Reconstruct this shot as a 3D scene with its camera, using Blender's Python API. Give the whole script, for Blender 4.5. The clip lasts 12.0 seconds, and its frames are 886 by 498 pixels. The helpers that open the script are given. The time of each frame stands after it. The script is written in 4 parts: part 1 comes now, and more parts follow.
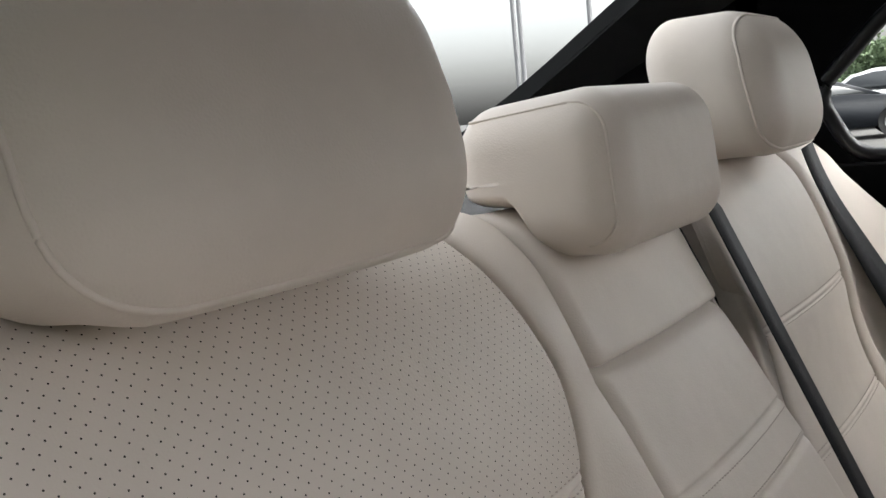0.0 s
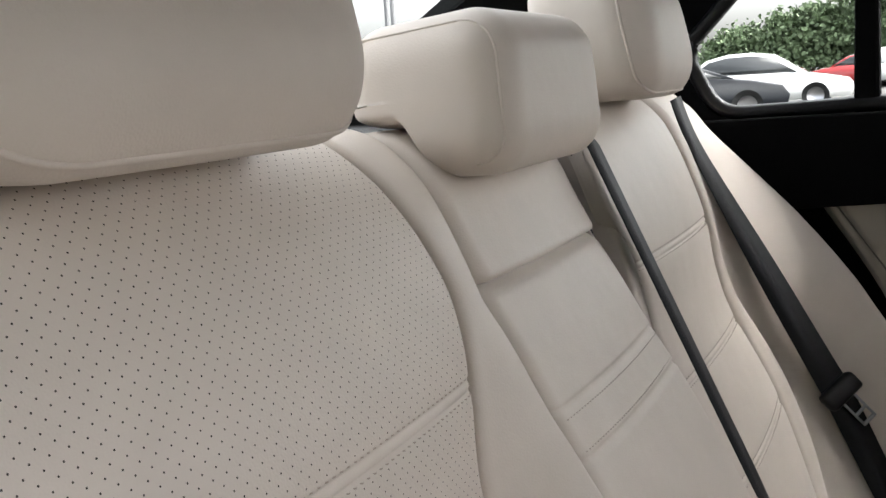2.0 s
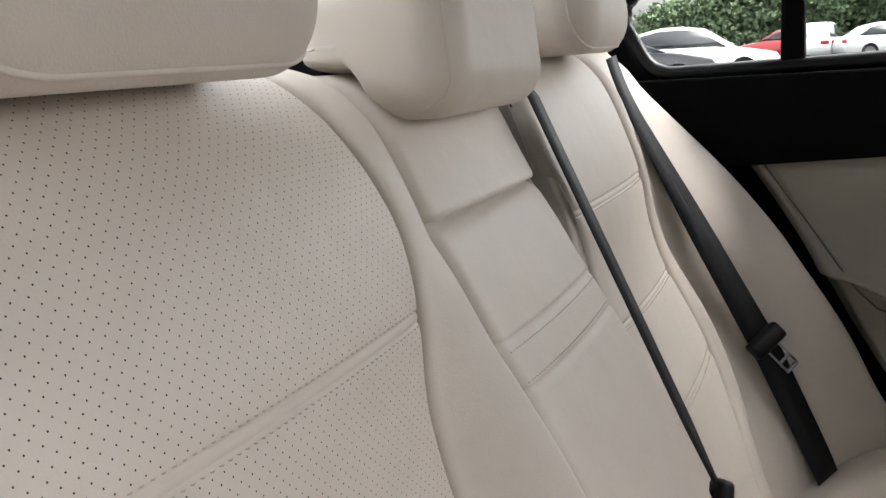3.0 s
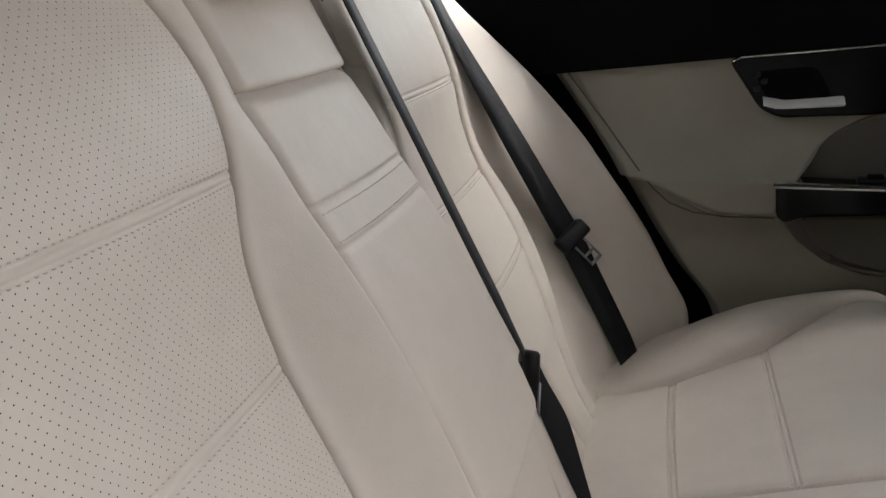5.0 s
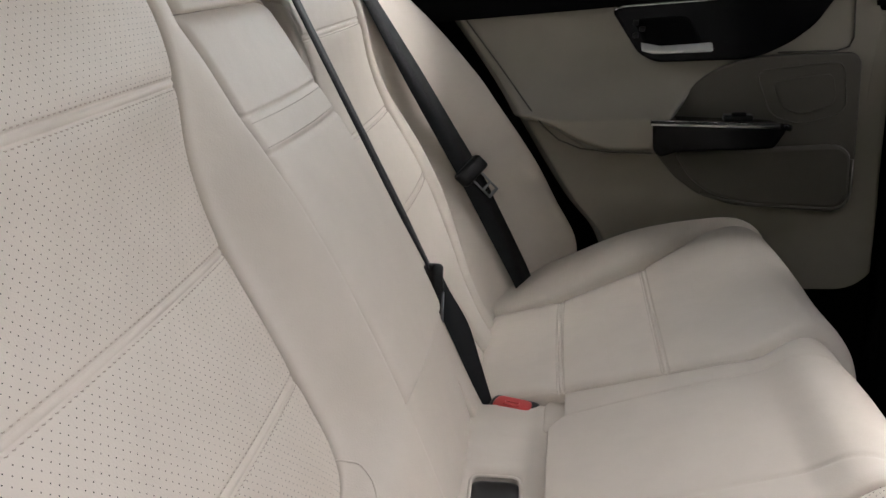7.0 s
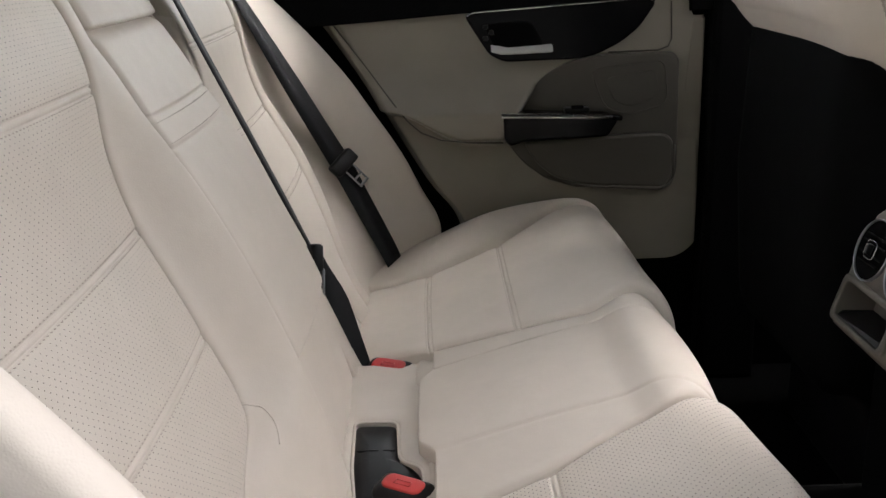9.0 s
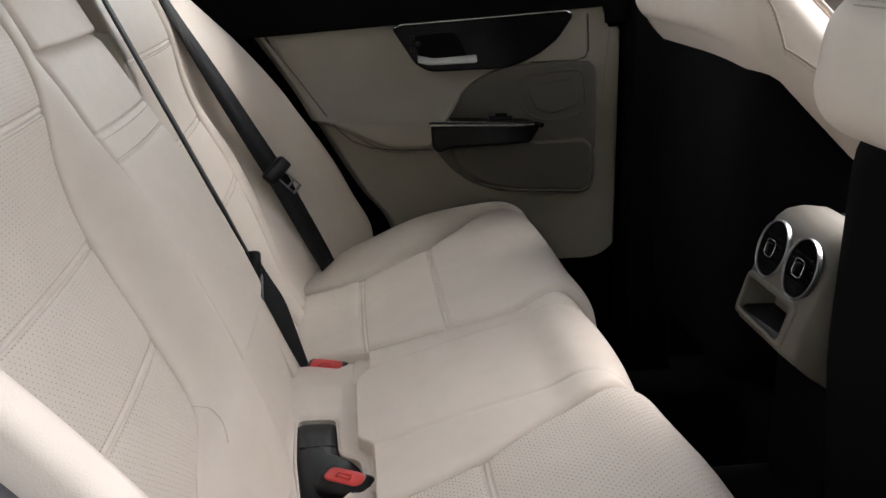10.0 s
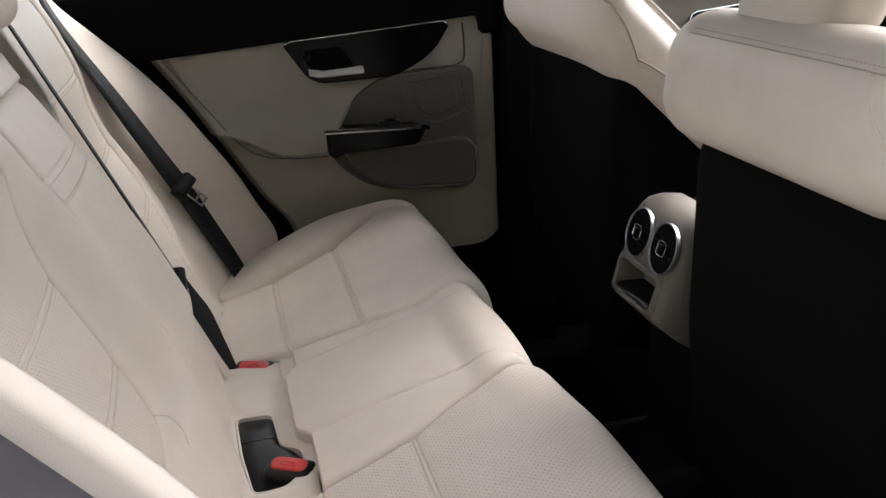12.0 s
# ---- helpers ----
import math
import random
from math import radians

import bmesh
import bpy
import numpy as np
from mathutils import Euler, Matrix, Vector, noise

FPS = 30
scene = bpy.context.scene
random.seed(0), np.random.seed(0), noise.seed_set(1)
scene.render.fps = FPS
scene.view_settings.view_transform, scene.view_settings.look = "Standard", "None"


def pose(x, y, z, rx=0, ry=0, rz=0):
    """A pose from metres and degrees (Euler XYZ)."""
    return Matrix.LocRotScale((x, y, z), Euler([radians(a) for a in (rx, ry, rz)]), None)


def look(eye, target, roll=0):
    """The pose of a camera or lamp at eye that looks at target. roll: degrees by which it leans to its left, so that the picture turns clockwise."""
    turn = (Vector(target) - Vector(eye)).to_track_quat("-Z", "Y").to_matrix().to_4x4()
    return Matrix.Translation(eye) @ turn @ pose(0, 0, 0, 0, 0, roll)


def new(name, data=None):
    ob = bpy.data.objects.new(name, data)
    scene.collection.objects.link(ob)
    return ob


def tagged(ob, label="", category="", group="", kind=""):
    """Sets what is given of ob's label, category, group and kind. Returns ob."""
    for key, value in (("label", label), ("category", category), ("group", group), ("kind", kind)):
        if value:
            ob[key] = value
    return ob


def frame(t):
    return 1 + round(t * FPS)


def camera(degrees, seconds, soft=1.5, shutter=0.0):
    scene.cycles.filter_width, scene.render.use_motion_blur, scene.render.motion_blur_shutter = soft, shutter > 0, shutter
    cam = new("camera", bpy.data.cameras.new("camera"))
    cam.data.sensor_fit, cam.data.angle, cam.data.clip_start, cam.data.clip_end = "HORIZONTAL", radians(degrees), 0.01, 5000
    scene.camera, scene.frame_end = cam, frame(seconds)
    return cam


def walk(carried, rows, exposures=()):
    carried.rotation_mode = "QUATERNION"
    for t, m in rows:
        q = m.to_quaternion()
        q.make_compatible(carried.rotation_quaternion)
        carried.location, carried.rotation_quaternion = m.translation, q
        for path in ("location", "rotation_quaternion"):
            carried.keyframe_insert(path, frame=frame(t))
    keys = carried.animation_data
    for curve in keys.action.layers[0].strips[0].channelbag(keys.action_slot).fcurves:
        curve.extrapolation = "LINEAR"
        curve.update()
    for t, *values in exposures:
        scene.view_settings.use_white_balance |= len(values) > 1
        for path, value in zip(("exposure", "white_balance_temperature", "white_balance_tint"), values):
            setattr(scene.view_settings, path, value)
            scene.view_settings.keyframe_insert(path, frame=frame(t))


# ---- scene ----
cam = camera(49.7, 12.0)
PATH = [
    (0, (0.091, -0.661, 0.993), (-1.055, 0.958, 0.737), -5.7),
    (0.5, (0.088, -0.659, 0.989), (-1.004, 0.995, 0.721), -5.3),
    (1, (0.085, -0.659, 0.976), (-0.945, 1.031, 0.689), -4.9),
    (1.5, (0.081, -0.665, 0.966), (-0.892, 1.054, 0.653), -4.6),
    (2, (0.08, -0.675, 0.956), (-0.83, 1.075, 0.627), -3.9),
    (2.5, (0.079, -0.692, 0.951), (-0.764, 1.086, 0.59), -3.5),
    (3, (0.082, -0.701, 0.938), (-0.704, 1.095, 0.545), -3.4),
    (5, (0.114, -0.75, 0.89), (-0.344, 1.127, 0.371), -3.0),
    (5.5, (0.124, -0.766, 0.881), (-0.266, 1.118, 0.334), -2.7),
    (6, (0.13, -0.786, 0.874), (-0.205, 1.102, 0.307), -2.5),
    (6.5, (0.127, -0.828, 0.867), (-0.168, 1.062, 0.284), -2.4),
    (8.5, (0.127, -0.995, 0.879), (0.053, 0.912, 0.278), -1.3),
    (9, (0.136, -1.035, 0.894), (0.149, 0.871, 0.288), -1.8),
    (9.5, (0.13, -1.062, 0.905), (0.229, 0.841, 0.299), -1.4),
    (10, (0.126, -1.097, 0.92), (0.292, 0.801, 0.31), -1.4),
    (10.5, (0.113, -1.133, 0.939), (0.347, 0.755, 0.321), -1.7),
    (11, (0.102, -1.171, 0.964), (0.394, 0.703, 0.33), -2.9),
    (11.5, (0.085, -1.199, 0.984), (0.441, 0.658, 0.333), -3.3),
    (12, (0.066, -1.226, 1.004), (0.479, 0.614, 0.339), -3.2),
]
EXPOSURES = [(0, 1.98, 6450, 12), (3, 2.44, 6450, 12), (5, 2.38, 6450, 12), (8.5, 2.52, 6500, 12), (12, 2.56, 6500, 13)]
walk(cam, [(t, look(eye, target, roll)) for t, eye, target, roll in PATH], EXPOSURES)

# ---- light: a bright overcast day ----
world = bpy.data.worlds.new("overcast_sky")
scene.world = world
world.use_nodes = True
wn, wl = world.node_tree.nodes, world.node_tree.links
sky = wn.new("ShaderNodeTexSky")
sky.sky_type = "NISHITA"
sky.sun_disc = False
sky.sun_elevation = radians(52)
sky.sun_rotation = radians(64)
sky.air_density, sky.dust_density, sky.ozone_density = 1.0, 6.0, 0.6
soft_sky = wn.new("ShaderNodeHueSaturation")
soft_sky.inputs["Saturation"].default_value = 0.18
wl.new(sky.outputs["Color"], soft_sky.inputs["Color"])
wl.new(soft_sky.outputs["Color"], wn["Background"].inputs["Color"])
wn["Background"].inputs["Strength"].default_value = 0.15
sun = new("sun", bpy.data.lights.new("sun", "SUN"))
sun.data.energy, sun.data.angle, sun.data.color = 0.35, radians(60), (1.0, 0.96, 0.9)
sun.matrix_world = look((4.0, 2.0, 6.0), (0, 0, 0.4))


# ---- materials ----
def material(name, colour, rough=0.5, metal=0.0, vary=0.0, scale=30.0, bump=0.0, bump_scale=600.0, coarse=0.0, spec=0.5, coat=0.0, kind="noise"):
    m = bpy.data.materials.new(name)
    m.use_nodes = True
    n, l = m.node_tree.nodes, m.node_tree.links
    b = n["Principled BSDF"]
    b.inputs["Base Color"].default_value = (*colour, 1)
    b.inputs["Roughness"].default_value, b.inputs["Metallic"].default_value = rough, metal
    b.inputs["Specular IOR Level"].default_value = spec
    b.inputs["Coat Weight"].default_value = coat
    place = n.new("ShaderNodeTexCoord")
    if vary:
        t = n.new("ShaderNodeTexNoise")
        t.inputs["Scale"].default_value, t.inputs["Detail"].default_value = scale, 5
        ramp = n.new("ShaderNodeMapRange")
        ramp.inputs["From Min"].default_value, ramp.inputs["From Max"].default_value = 0.3, 0.7
        ramp.inputs["To Min"].default_value, ramp.inputs["To Max"].default_value = 1 - vary, 1 + vary
        hue = n.new("ShaderNodeHueSaturation")
        hue.inputs["Color"].default_value = (*colour, 1)
        l.new(place.outputs["Object"], t.inputs["Vector"])
        l.new(t.outputs["Fac"], ramp.inputs["Value"])
        l.new(ramp.outputs["Result"], hue.inputs["Value"])
        l.new(hue.outputs["Color"], b.inputs["Base Color"])
        r2 = n.new("ShaderNodeMapRange")
        r2.inputs["To Min"].default_value, r2.inputs["To Max"].default_value = max(0.02, rough - 0.08), min(1, rough + 0.08)
        l.new(t.outputs["Fac"], r2.inputs["Value"])
        l.new(r2.outputs["Result"], b.inputs["Roughness"])
    if bump:
        if kind == "leather":
            g = n.new("ShaderNodeTexVoronoi")
            g.feature = "SMOOTH_F1"
            out = "Distance"
        else:
            g = n.new("ShaderNodeTexNoise")
            g.inputs["Detail"].default_value = 3
            out = "Fac"
        g.inputs["Scale"].default_value = bump_scale
        l.new(place.outputs["Object"], g.inputs["Vector"])
        k = n.new("ShaderNodeBump")
        k.inputs["Strength"].default_value, k.inputs["Distance"].default_value = bump, 0.0006
        l.new(g.outputs[out], k.inputs["Height"])
        last = k
        if coarse:
            c = n.new("ShaderNodeTexNoise")
            c.inputs["Scale"].default_value, c.inputs["Detail"].default_value = 28, 2
            l.new(place.outputs["Object"], c.inputs["Vector"])
            k2 = n.new("ShaderNodeBump")
            k2.inputs["Strength"].default_value, k2.inputs["Distance"].default_value = coarse, 0.004
            l.new(c.outputs["Fac"], k2.inputs["Height"])
            l.new(k.outputs["Normal"], k2.inputs["Normal"])
            last = k2
        l.new(last.outputs["Normal"], b.inputs["Normal"])
    return m


LEATHER = material("cream_leather", (0.60, 0.535, 0.475), 0.50, vary=0.03, scale=22, bump=0.2, bump_scale=800, coarse=0.2, spec=0.35, kind="leather")
# cream vinyl set dark: the far doors' shade is put into this base colour
VINYL = material("shaded_cream_door_vinyl", (0.24, 0.217, 0.184), 0.42, vary=0.035, scale=18, bump=0.18, bump_scale=900, spec=0.35, kind="leather")
THREAD = material("seam_thread", (0.42, 0.36, 0.31), 0.7, vary=0.1, scale=200)
HOLE = material("perforation_dark", (0.05, 0.042, 0.036), 0.9)
BELT = material("belt_webbing", (0.006, 0.0066, 0.0085), 0.6, vary=0.12, scale=60, bump=0.5, bump_scale=900, spec=0.28)
BLACK = material("black_plastic", (0.005, 0.005, 0.006), 0.38, vary=0.1, scale=40, bump=0.12, bump_scale=900, spec=0.3)
GLOSS = material("black_gloss_trim", (0.004, 0.004, 0.005), 0.14, vary=0.2, scale=20, spec=0.12)
TRIM = material("black_soft_trim", (0.0028, 0.0028, 0.0031), 0.85, vary=0.12, scale=30, bump=0.2, bump_scale=800, spec=0.05)
LINING = material("dark_headliner_cloth", (0.010, 0.010, 0.011), 0.9, vary=0.15, scale=50, bump=0.3, bump_scale=1200)
# black carpet kept near zero, the footwell's deep shade put into its colour
CARPET = material("shaded_black_carpet", (0.003, 0.003, 0.003), 0.95, vary=0.3, scale=90, bump=0.9, bump_scale=700, spec=0.1)
CHROME = material("satin_chrome", (0.74, 0.74, 0.75), 0.20, metal=1.0)
# half metal on a pale base, which stands in for mirrored daylight
SILVER = material("satin_silver_lever", (0.70, 0.69, 0.67), 0.30, metal=0.4, vary=0.03, scale=60)
RED = material("red_button_plastic", (0.50, 0.035, 0.032), 0.35, vary=0.06, scale=80)
# taupe plastic, its base lowered further to carry the shade round the pocket
TAUPE = material("shaded_taupe_door_plastic", (0.065, 0.058, 0.049), 0.6, vary=0.05, scale=40, bump=0.2, bump_scale=800)
# taupe, lowered so the base colour carries the shade on the console
CONSOLE = material("shaded_taupe_console_plastic", (0.11, 0.098, 0.083), 0.5, vary=0.05, scale=40, bump=0.2, bump_scale=900)
SEAL = material("grey_rubber_seal", (0.040, 0.038, 0.045), 0.75, spec=0.2, vary=0.15, scale=25, bump=0.2, bump_scale=300)
ASPHALT = material("asphalt", (0.09, 0.087, 0.081), 0.9, vary=0.2, scale=0.8, bump=0.5, bump_scale=60)
BARK = material("bark", (0.10, 0.08, 0.06), 0.9, vary=0.3, scale=12)
LEAF = material("foliage", (0.12, 0.17, 0.085), 0.7, vary=0.3, scale=1.3)
TYRE = material("tyre_rubber", (0.02, 0.02, 0.02), 0.85, vary=0.15, scale=30)
STEEL = material("latch_steel", (0.35, 0.36, 0.38), 0.35, metal=1.0, vary=0.05, scale=80)
RIM = material("alloy_rim", (0.5, 0.5, 0.52), 0.3, metal=1.0)
POLE = material("grey_pole_paint", (0.10, 0.10, 0.105), 0.6, vary=0.1, scale=6)
LAMP_RED = material("red_lamp_plastic", (0.45, 0.02, 0.02), 0.25)
CAR_GLASS = material("dark_car_glass", (0.02, 0.023, 0.025), 0.06, spec=0.8)


def glass_material():
    m = bpy.data.materials.new("window_glass")
    m.use_nodes = True
    b = m.node_tree.nodes["Principled BSDF"]
    b.inputs["Base Color"].default_value = (0.93, 0.97, 0.95, 1)
    b.inputs["Transmission Weight"].default_value = 1.0
    b.inputs["Roughness"].default_value, b.inputs["IOR"].default_value = 0.0, 1.02
    return m


GLASS = glass_material()


# ---- mesh helpers ----
def link(name, verts, faces, mat, parent=None, label="", smooth=True):
    me = bpy.data.meshes.new(name)
    me.from_pydata([tuple(map(float, v)) for v in verts], [], faces)
    me.materials.append(mat)
    me.polygons.foreach_set("use_smooth", [smooth] * len(me.polygons))
    me.update()
    ob = new(name, me)
    if parent:
        ob.parent = parent
    if label:
        ob["label"] = label
    return ob


def part(name, bm, mat, parent=None, label="", smooth=True):
    bmesh.ops.recalc_face_normals(bm, faces=bm.faces)
    me = bpy.data.meshes.new(name)
    bm.to_mesh(me)
    bm.free()
    me.materials.append(mat)
    me.polygons.foreach_set("use_smooth", [smooth] * len(me.polygons))
    ob = new(name, me)
    if parent:
        ob.parent = parent
    if label:
        ob["label"] = label
    return ob


def thing(name, label, category, group="", kind=""):
    return tagged(new(name), label, category, group, kind)


def spline(ks, vs, x):
    """Smooth curve through knots (monotone in ks)."""
    ks, vs, x = np.asarray(ks, float), np.asarray(vs, float), np.clip(np.asarray(x, float), ks[0], ks[-1])
    d = np.diff(vs) / np.diff(ks)
    m = np.concatenate([[d[0]], (d[1:] + d[:-1]) / 2, [d[-1]]])
    i = np.clip(np.searchsorted(ks, x) - 1, 0, len(ks) - 2)
    h = ks[i + 1] - ks[i]
    t = (x - ks[i]) / h
    return (2 * t**3 - 3 * t**2 + 1) * vs[i] + (t**3 - 2 * t**2 + t) * h * m[i] + (-2 * t**3 + 3 * t**2) * vs[i + 1] + (t**3 - t**2) * h * m[i + 1]


def step(a, b, x):
    t = np.clip((np.asarray(x, float) - a) / (b - a), 0, 1)
    return t * t * (3 - 2 * t)


def dip(s, depth, width):
    return -depth * np.exp(-((s / width) ** 2))


def grid(name, pts, mat, parent, label="", flip=False):
    """One sheet from an array (rows, columns, 3)."""
    r, c = pts.shape[:2]
    idx = np.arange(r * c).reshape(r, c)
    q = np.stack([idx[:-1, :-1], idx[:-1, 1:], idx[1:, 1:], idx[1:, :-1]], -1).reshape(-1, 4)
    if flip:
        q = q[:, ::-1]
    return link(name, pts.reshape(-1, 3), q.tolist(), mat, parent, label)


def box_bm(bm, centre, size, bevel=0.0, segs=2, rot=None):
    m = Matrix.Translation(centre) @ (rot.to_4x4() if rot else Matrix()) @ Matrix.Diagonal((*size, 1))
    r = bmesh.ops.create_cube(bm, size=1.0, matrix=m)
    if bevel:
        es = list({e for v in r["verts"] for e in v.link_edges})
        bmesh.ops.bevel(bm, geom=es, offset=bevel, segments=segs, affect="EDGES", profile=0.5)
    return r


def box(name, centre, size, mat, parent=None, bevel=0.0, segs=2, rot=None, label=""):
    bm = bmesh.new()
    box_bm(bm, centre, size, bevel, segs, rot)
    return part(name, bm, mat, parent, label, smooth=bevel > 0)


def slab(name, outline, axis, a, b, mat, parent=None, bevel=0.0, label="", segs=2, hole=None):
    """A plate: an outline in the two other axes, from a to b along axis; hole: an inner outline with as many points."""
    def p3(u, v, w):
        return {"x": (w, u, v), "y": (u, w, v), "z": (u, v, w)}[axis]
    bm = bmesh.new()
    if hole is None:
        lo = [bm.verts.new(p3(*q, a)) for q in outline]
        hi = [bm.verts.new(p3(*q, b)) for q in outline]
        bm.faces.new(lo), bm.faces.new(hi)
        for i in range(len(lo)):
            bm.faces.new((lo[i - 1], lo[i], hi[i], hi[i - 1]))
        if bevel:
            bmesh.ops.recalc_face_normals(bm, faces=bm.faces)
            rim = [e for e in bm.edges if (e.verts[0] in hi) == (e.verts[1] in hi)]
            bmesh.ops.bevel(bm, geom=rim, offset=bevel, segments=segs, affect="EDGES", profile=0.5)
    else:
        rings = [[bm.verts.new(p3(*q, w)) for q in o] for o, w in ((outline, a), (outline, b), (hole, b), (hole, a))]
        for k in range(4):
            r1, r2 = rings[k], rings[(k + 1) % 4]
            for i in range(len(r1)):
                bm.faces.new((r1[i - 1], r1[i], r2[i], r2[i - 1]))
    return part(name, bm, mat, parent, label, smooth=False)


def rounded(pts, r, n=5):
    """An outline with its corners rounded."""
    out = []
    for i, p in enumerate(pts):
        p, a, b = Vector(p), Vector(pts[i - 1]), Vector(pts[(i + 1) % len(pts)])
        ra = min(r, (a - p).length * 0.45, (b - p).length * 0.45)
        s, e = p + (a - p).normalized() * ra, p + (b - p).normalized() * ra
        for k in range(n + 1):
            t = k / n
            out.append(tuple((1 - t) ** 2 * s + 2 * t * (1 - t) * p + t * t * e))
    return out


def tube(name, pts, radius, mat, parent=None, closed=False, sides=8, label=""):
    pts = [Vector(p) for p in pts]
    n = len(pts)
    verts, faces = [], []
    for i, p in enumerate(pts):
        d = (pts[(i + 1) % n] - pts[i - 1]) if closed else (pts[min(i + 1, n - 1)] - pts[max(i - 1, 0)])
        d.normalize()
        a = d.orthogonal() if abs(d.z) > 0.95 else d.cross(Vector((0, 0, 1)))
        a.normalize()
        b = d.cross(a)
        for k in range(sides):
            w = 2 * math.pi * k / sides
            verts.append(p + (a * math.cos(w) + b * math.sin(w)) * radius)
    for i in range(n if closed else n - 1):
        j = (i + 1) % n
        for k in range(sides):
            k2 = (k + 1) % sides
            faces.append((i * sides + k, i * sides + k2, j * sides + k2, j * sides + k))
    if not closed:
        faces += [tuple(range(sides)), tuple(range((n - 1) * sides, n * sides))]
    return link(name, verts, faces, mat, parent, label)


def stitches(name, path, mat, parent, length=0.0042, gap=0.0022, width=0.0011, lift=0.0004, normal=(1, 0, 0), label=""):
    """A row of separate thread stitches along a dense path."""
    path = np.asarray(path, float)
    seg = np.linalg.norm(np.diff(path, axis=0), axis=1)
    s = np.concatenate([[0], np.cumsum(seg)])
    nrm = np.asarray(normal, float)
    verts, faces = [], []
    for k in np.arange(0, s[-1] - length, length + gap):
        a, b = (np.array([np.interp(q, s, path[:, i]) for i in range(3)]) for q in (k, k + length))
        d = (b - a) / (np.linalg.norm(b - a) + 1e-9)
        side = np.cross(nrm, d)
        side *= width / 2 / (np.linalg.norm(side) + 1e-9)
        up = np.cross(d, side)
        up /= np.linalg.norm(up) + 1e-9
        if up @ nrm < 0:
            up = -up
        o = len(verts)
        mid = (a + b) / 2
        verts += [a - side - up * 0.0005, a + side - up * 0.0005, mid - side + up * lift, mid + side + up * lift, b - side - up * 0.0005, b + side - up * 0.0005]
        faces += [(o, o + 1, o + 3, o + 2), (o + 2, o + 3, o + 5, o + 4)]
    ob = link(name, verts, faces, mat, parent, label)
    ob["kind"] = "stuff"
    return ob


def ribbon(name, pts, widths, sides, mat, parent, thick=0.0014, label=""):
    """A strap along pts; sides: its across directions."""
    rows = []
    n = len(pts)
    for i in range(n):
        p, w = Vector(pts[i]), Vector(sides[i]).normalized() * widths[i] / 2
        d = (Vector(pts[min(i + 1, n - 1)]) - Vector(pts[max(i - 1, 0)])).normalized()
        up = w.cross(d).normalized() * thick / 2
        rows.append([p - w + up, p + w + up, p + w - up, p - w - up, p - w + up])
    return grid(name, np.array([[tuple(q) for q in r] for r in rows]), mat, parent, label)


def cushioned(name, half, r, mat, parent, shape, n=22, label=""):
    """A padded block: a rounded box of that half size, bent by shape(x, y, z)."""
    bm = bmesh.new()
    bmesh.ops.create_cube(bm, size=2.0)
    bmesh.ops.subdivide_edges(bm, edges=bm.edges[:], cuts=n, use_grid_fill=True)
    for v in bm.verts:
        p = Vector([c * h for c, h in zip(v.co, half)])
        core = Vector([max(-h + q, min(h - q, c)) for c, h, q in zip(p, half, r)])
        d = Vector([(c - k) / q for c, k, q in zip(p, core, r)])
        if d.length > 1e-6:
            m = max(abs(d.x), abs(d.y), abs(d.z))
            d = d.normalized() * m
            p = core + Vector([a * q for a, q in zip(d, r)])
        v.co = shape(*p)
    return part(name, bm, mat, parent, label)


# ---- the body shell ----
def plate(name, verts, mat, parent=None, thick=0.03, out=(0, 0, 1), label="", kind=""):
    """A thick sheet from a strip of pairs of points."""
    o = Vector(out) * thick
    bm = bmesh.new()
    top = [[bm.verts.new(p) for p in pair] for pair in verts]
    low = [[bm.verts.new(Vector(p) + o) for p in pair] for pair in verts]
    for i in range(len(verts) - 1):
        bm.faces.new((top[i][0], top[i][1], top[i + 1][1], top[i + 1][0]))
        bm.faces.new((low[i][0], low[i][1], low[i + 1][1], low[i + 1][0]))
        for k in (0, 1):
            bm.faces.new((top[i][k], top[i + 1][k], low[i + 1][k], low[i][k]))
    for i in (0, -1):
        bm.faces.new((top[i][0], top[i][1], low[i][1], low[i][0]))
    ob = part(name, bm, mat, parent, label, smooth=False)
    if kind:
        ob["kind"] = kind
    return ob


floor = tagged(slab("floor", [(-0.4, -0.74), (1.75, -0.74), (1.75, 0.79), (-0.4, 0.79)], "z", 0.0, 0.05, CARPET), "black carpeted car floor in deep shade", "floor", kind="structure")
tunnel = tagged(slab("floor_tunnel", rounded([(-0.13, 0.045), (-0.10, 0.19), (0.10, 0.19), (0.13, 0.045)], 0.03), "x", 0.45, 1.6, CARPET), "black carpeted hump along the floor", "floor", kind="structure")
ceiling = tagged(slab("ceiling", [(-0.2, -0.60), (1.05, -0.60), (1.05, 0.60), (-0.2, 0.60)], "z", 1.265, 1.30, LINING), "dark cloth headliner under the roof", "ceiling", kind="structure")
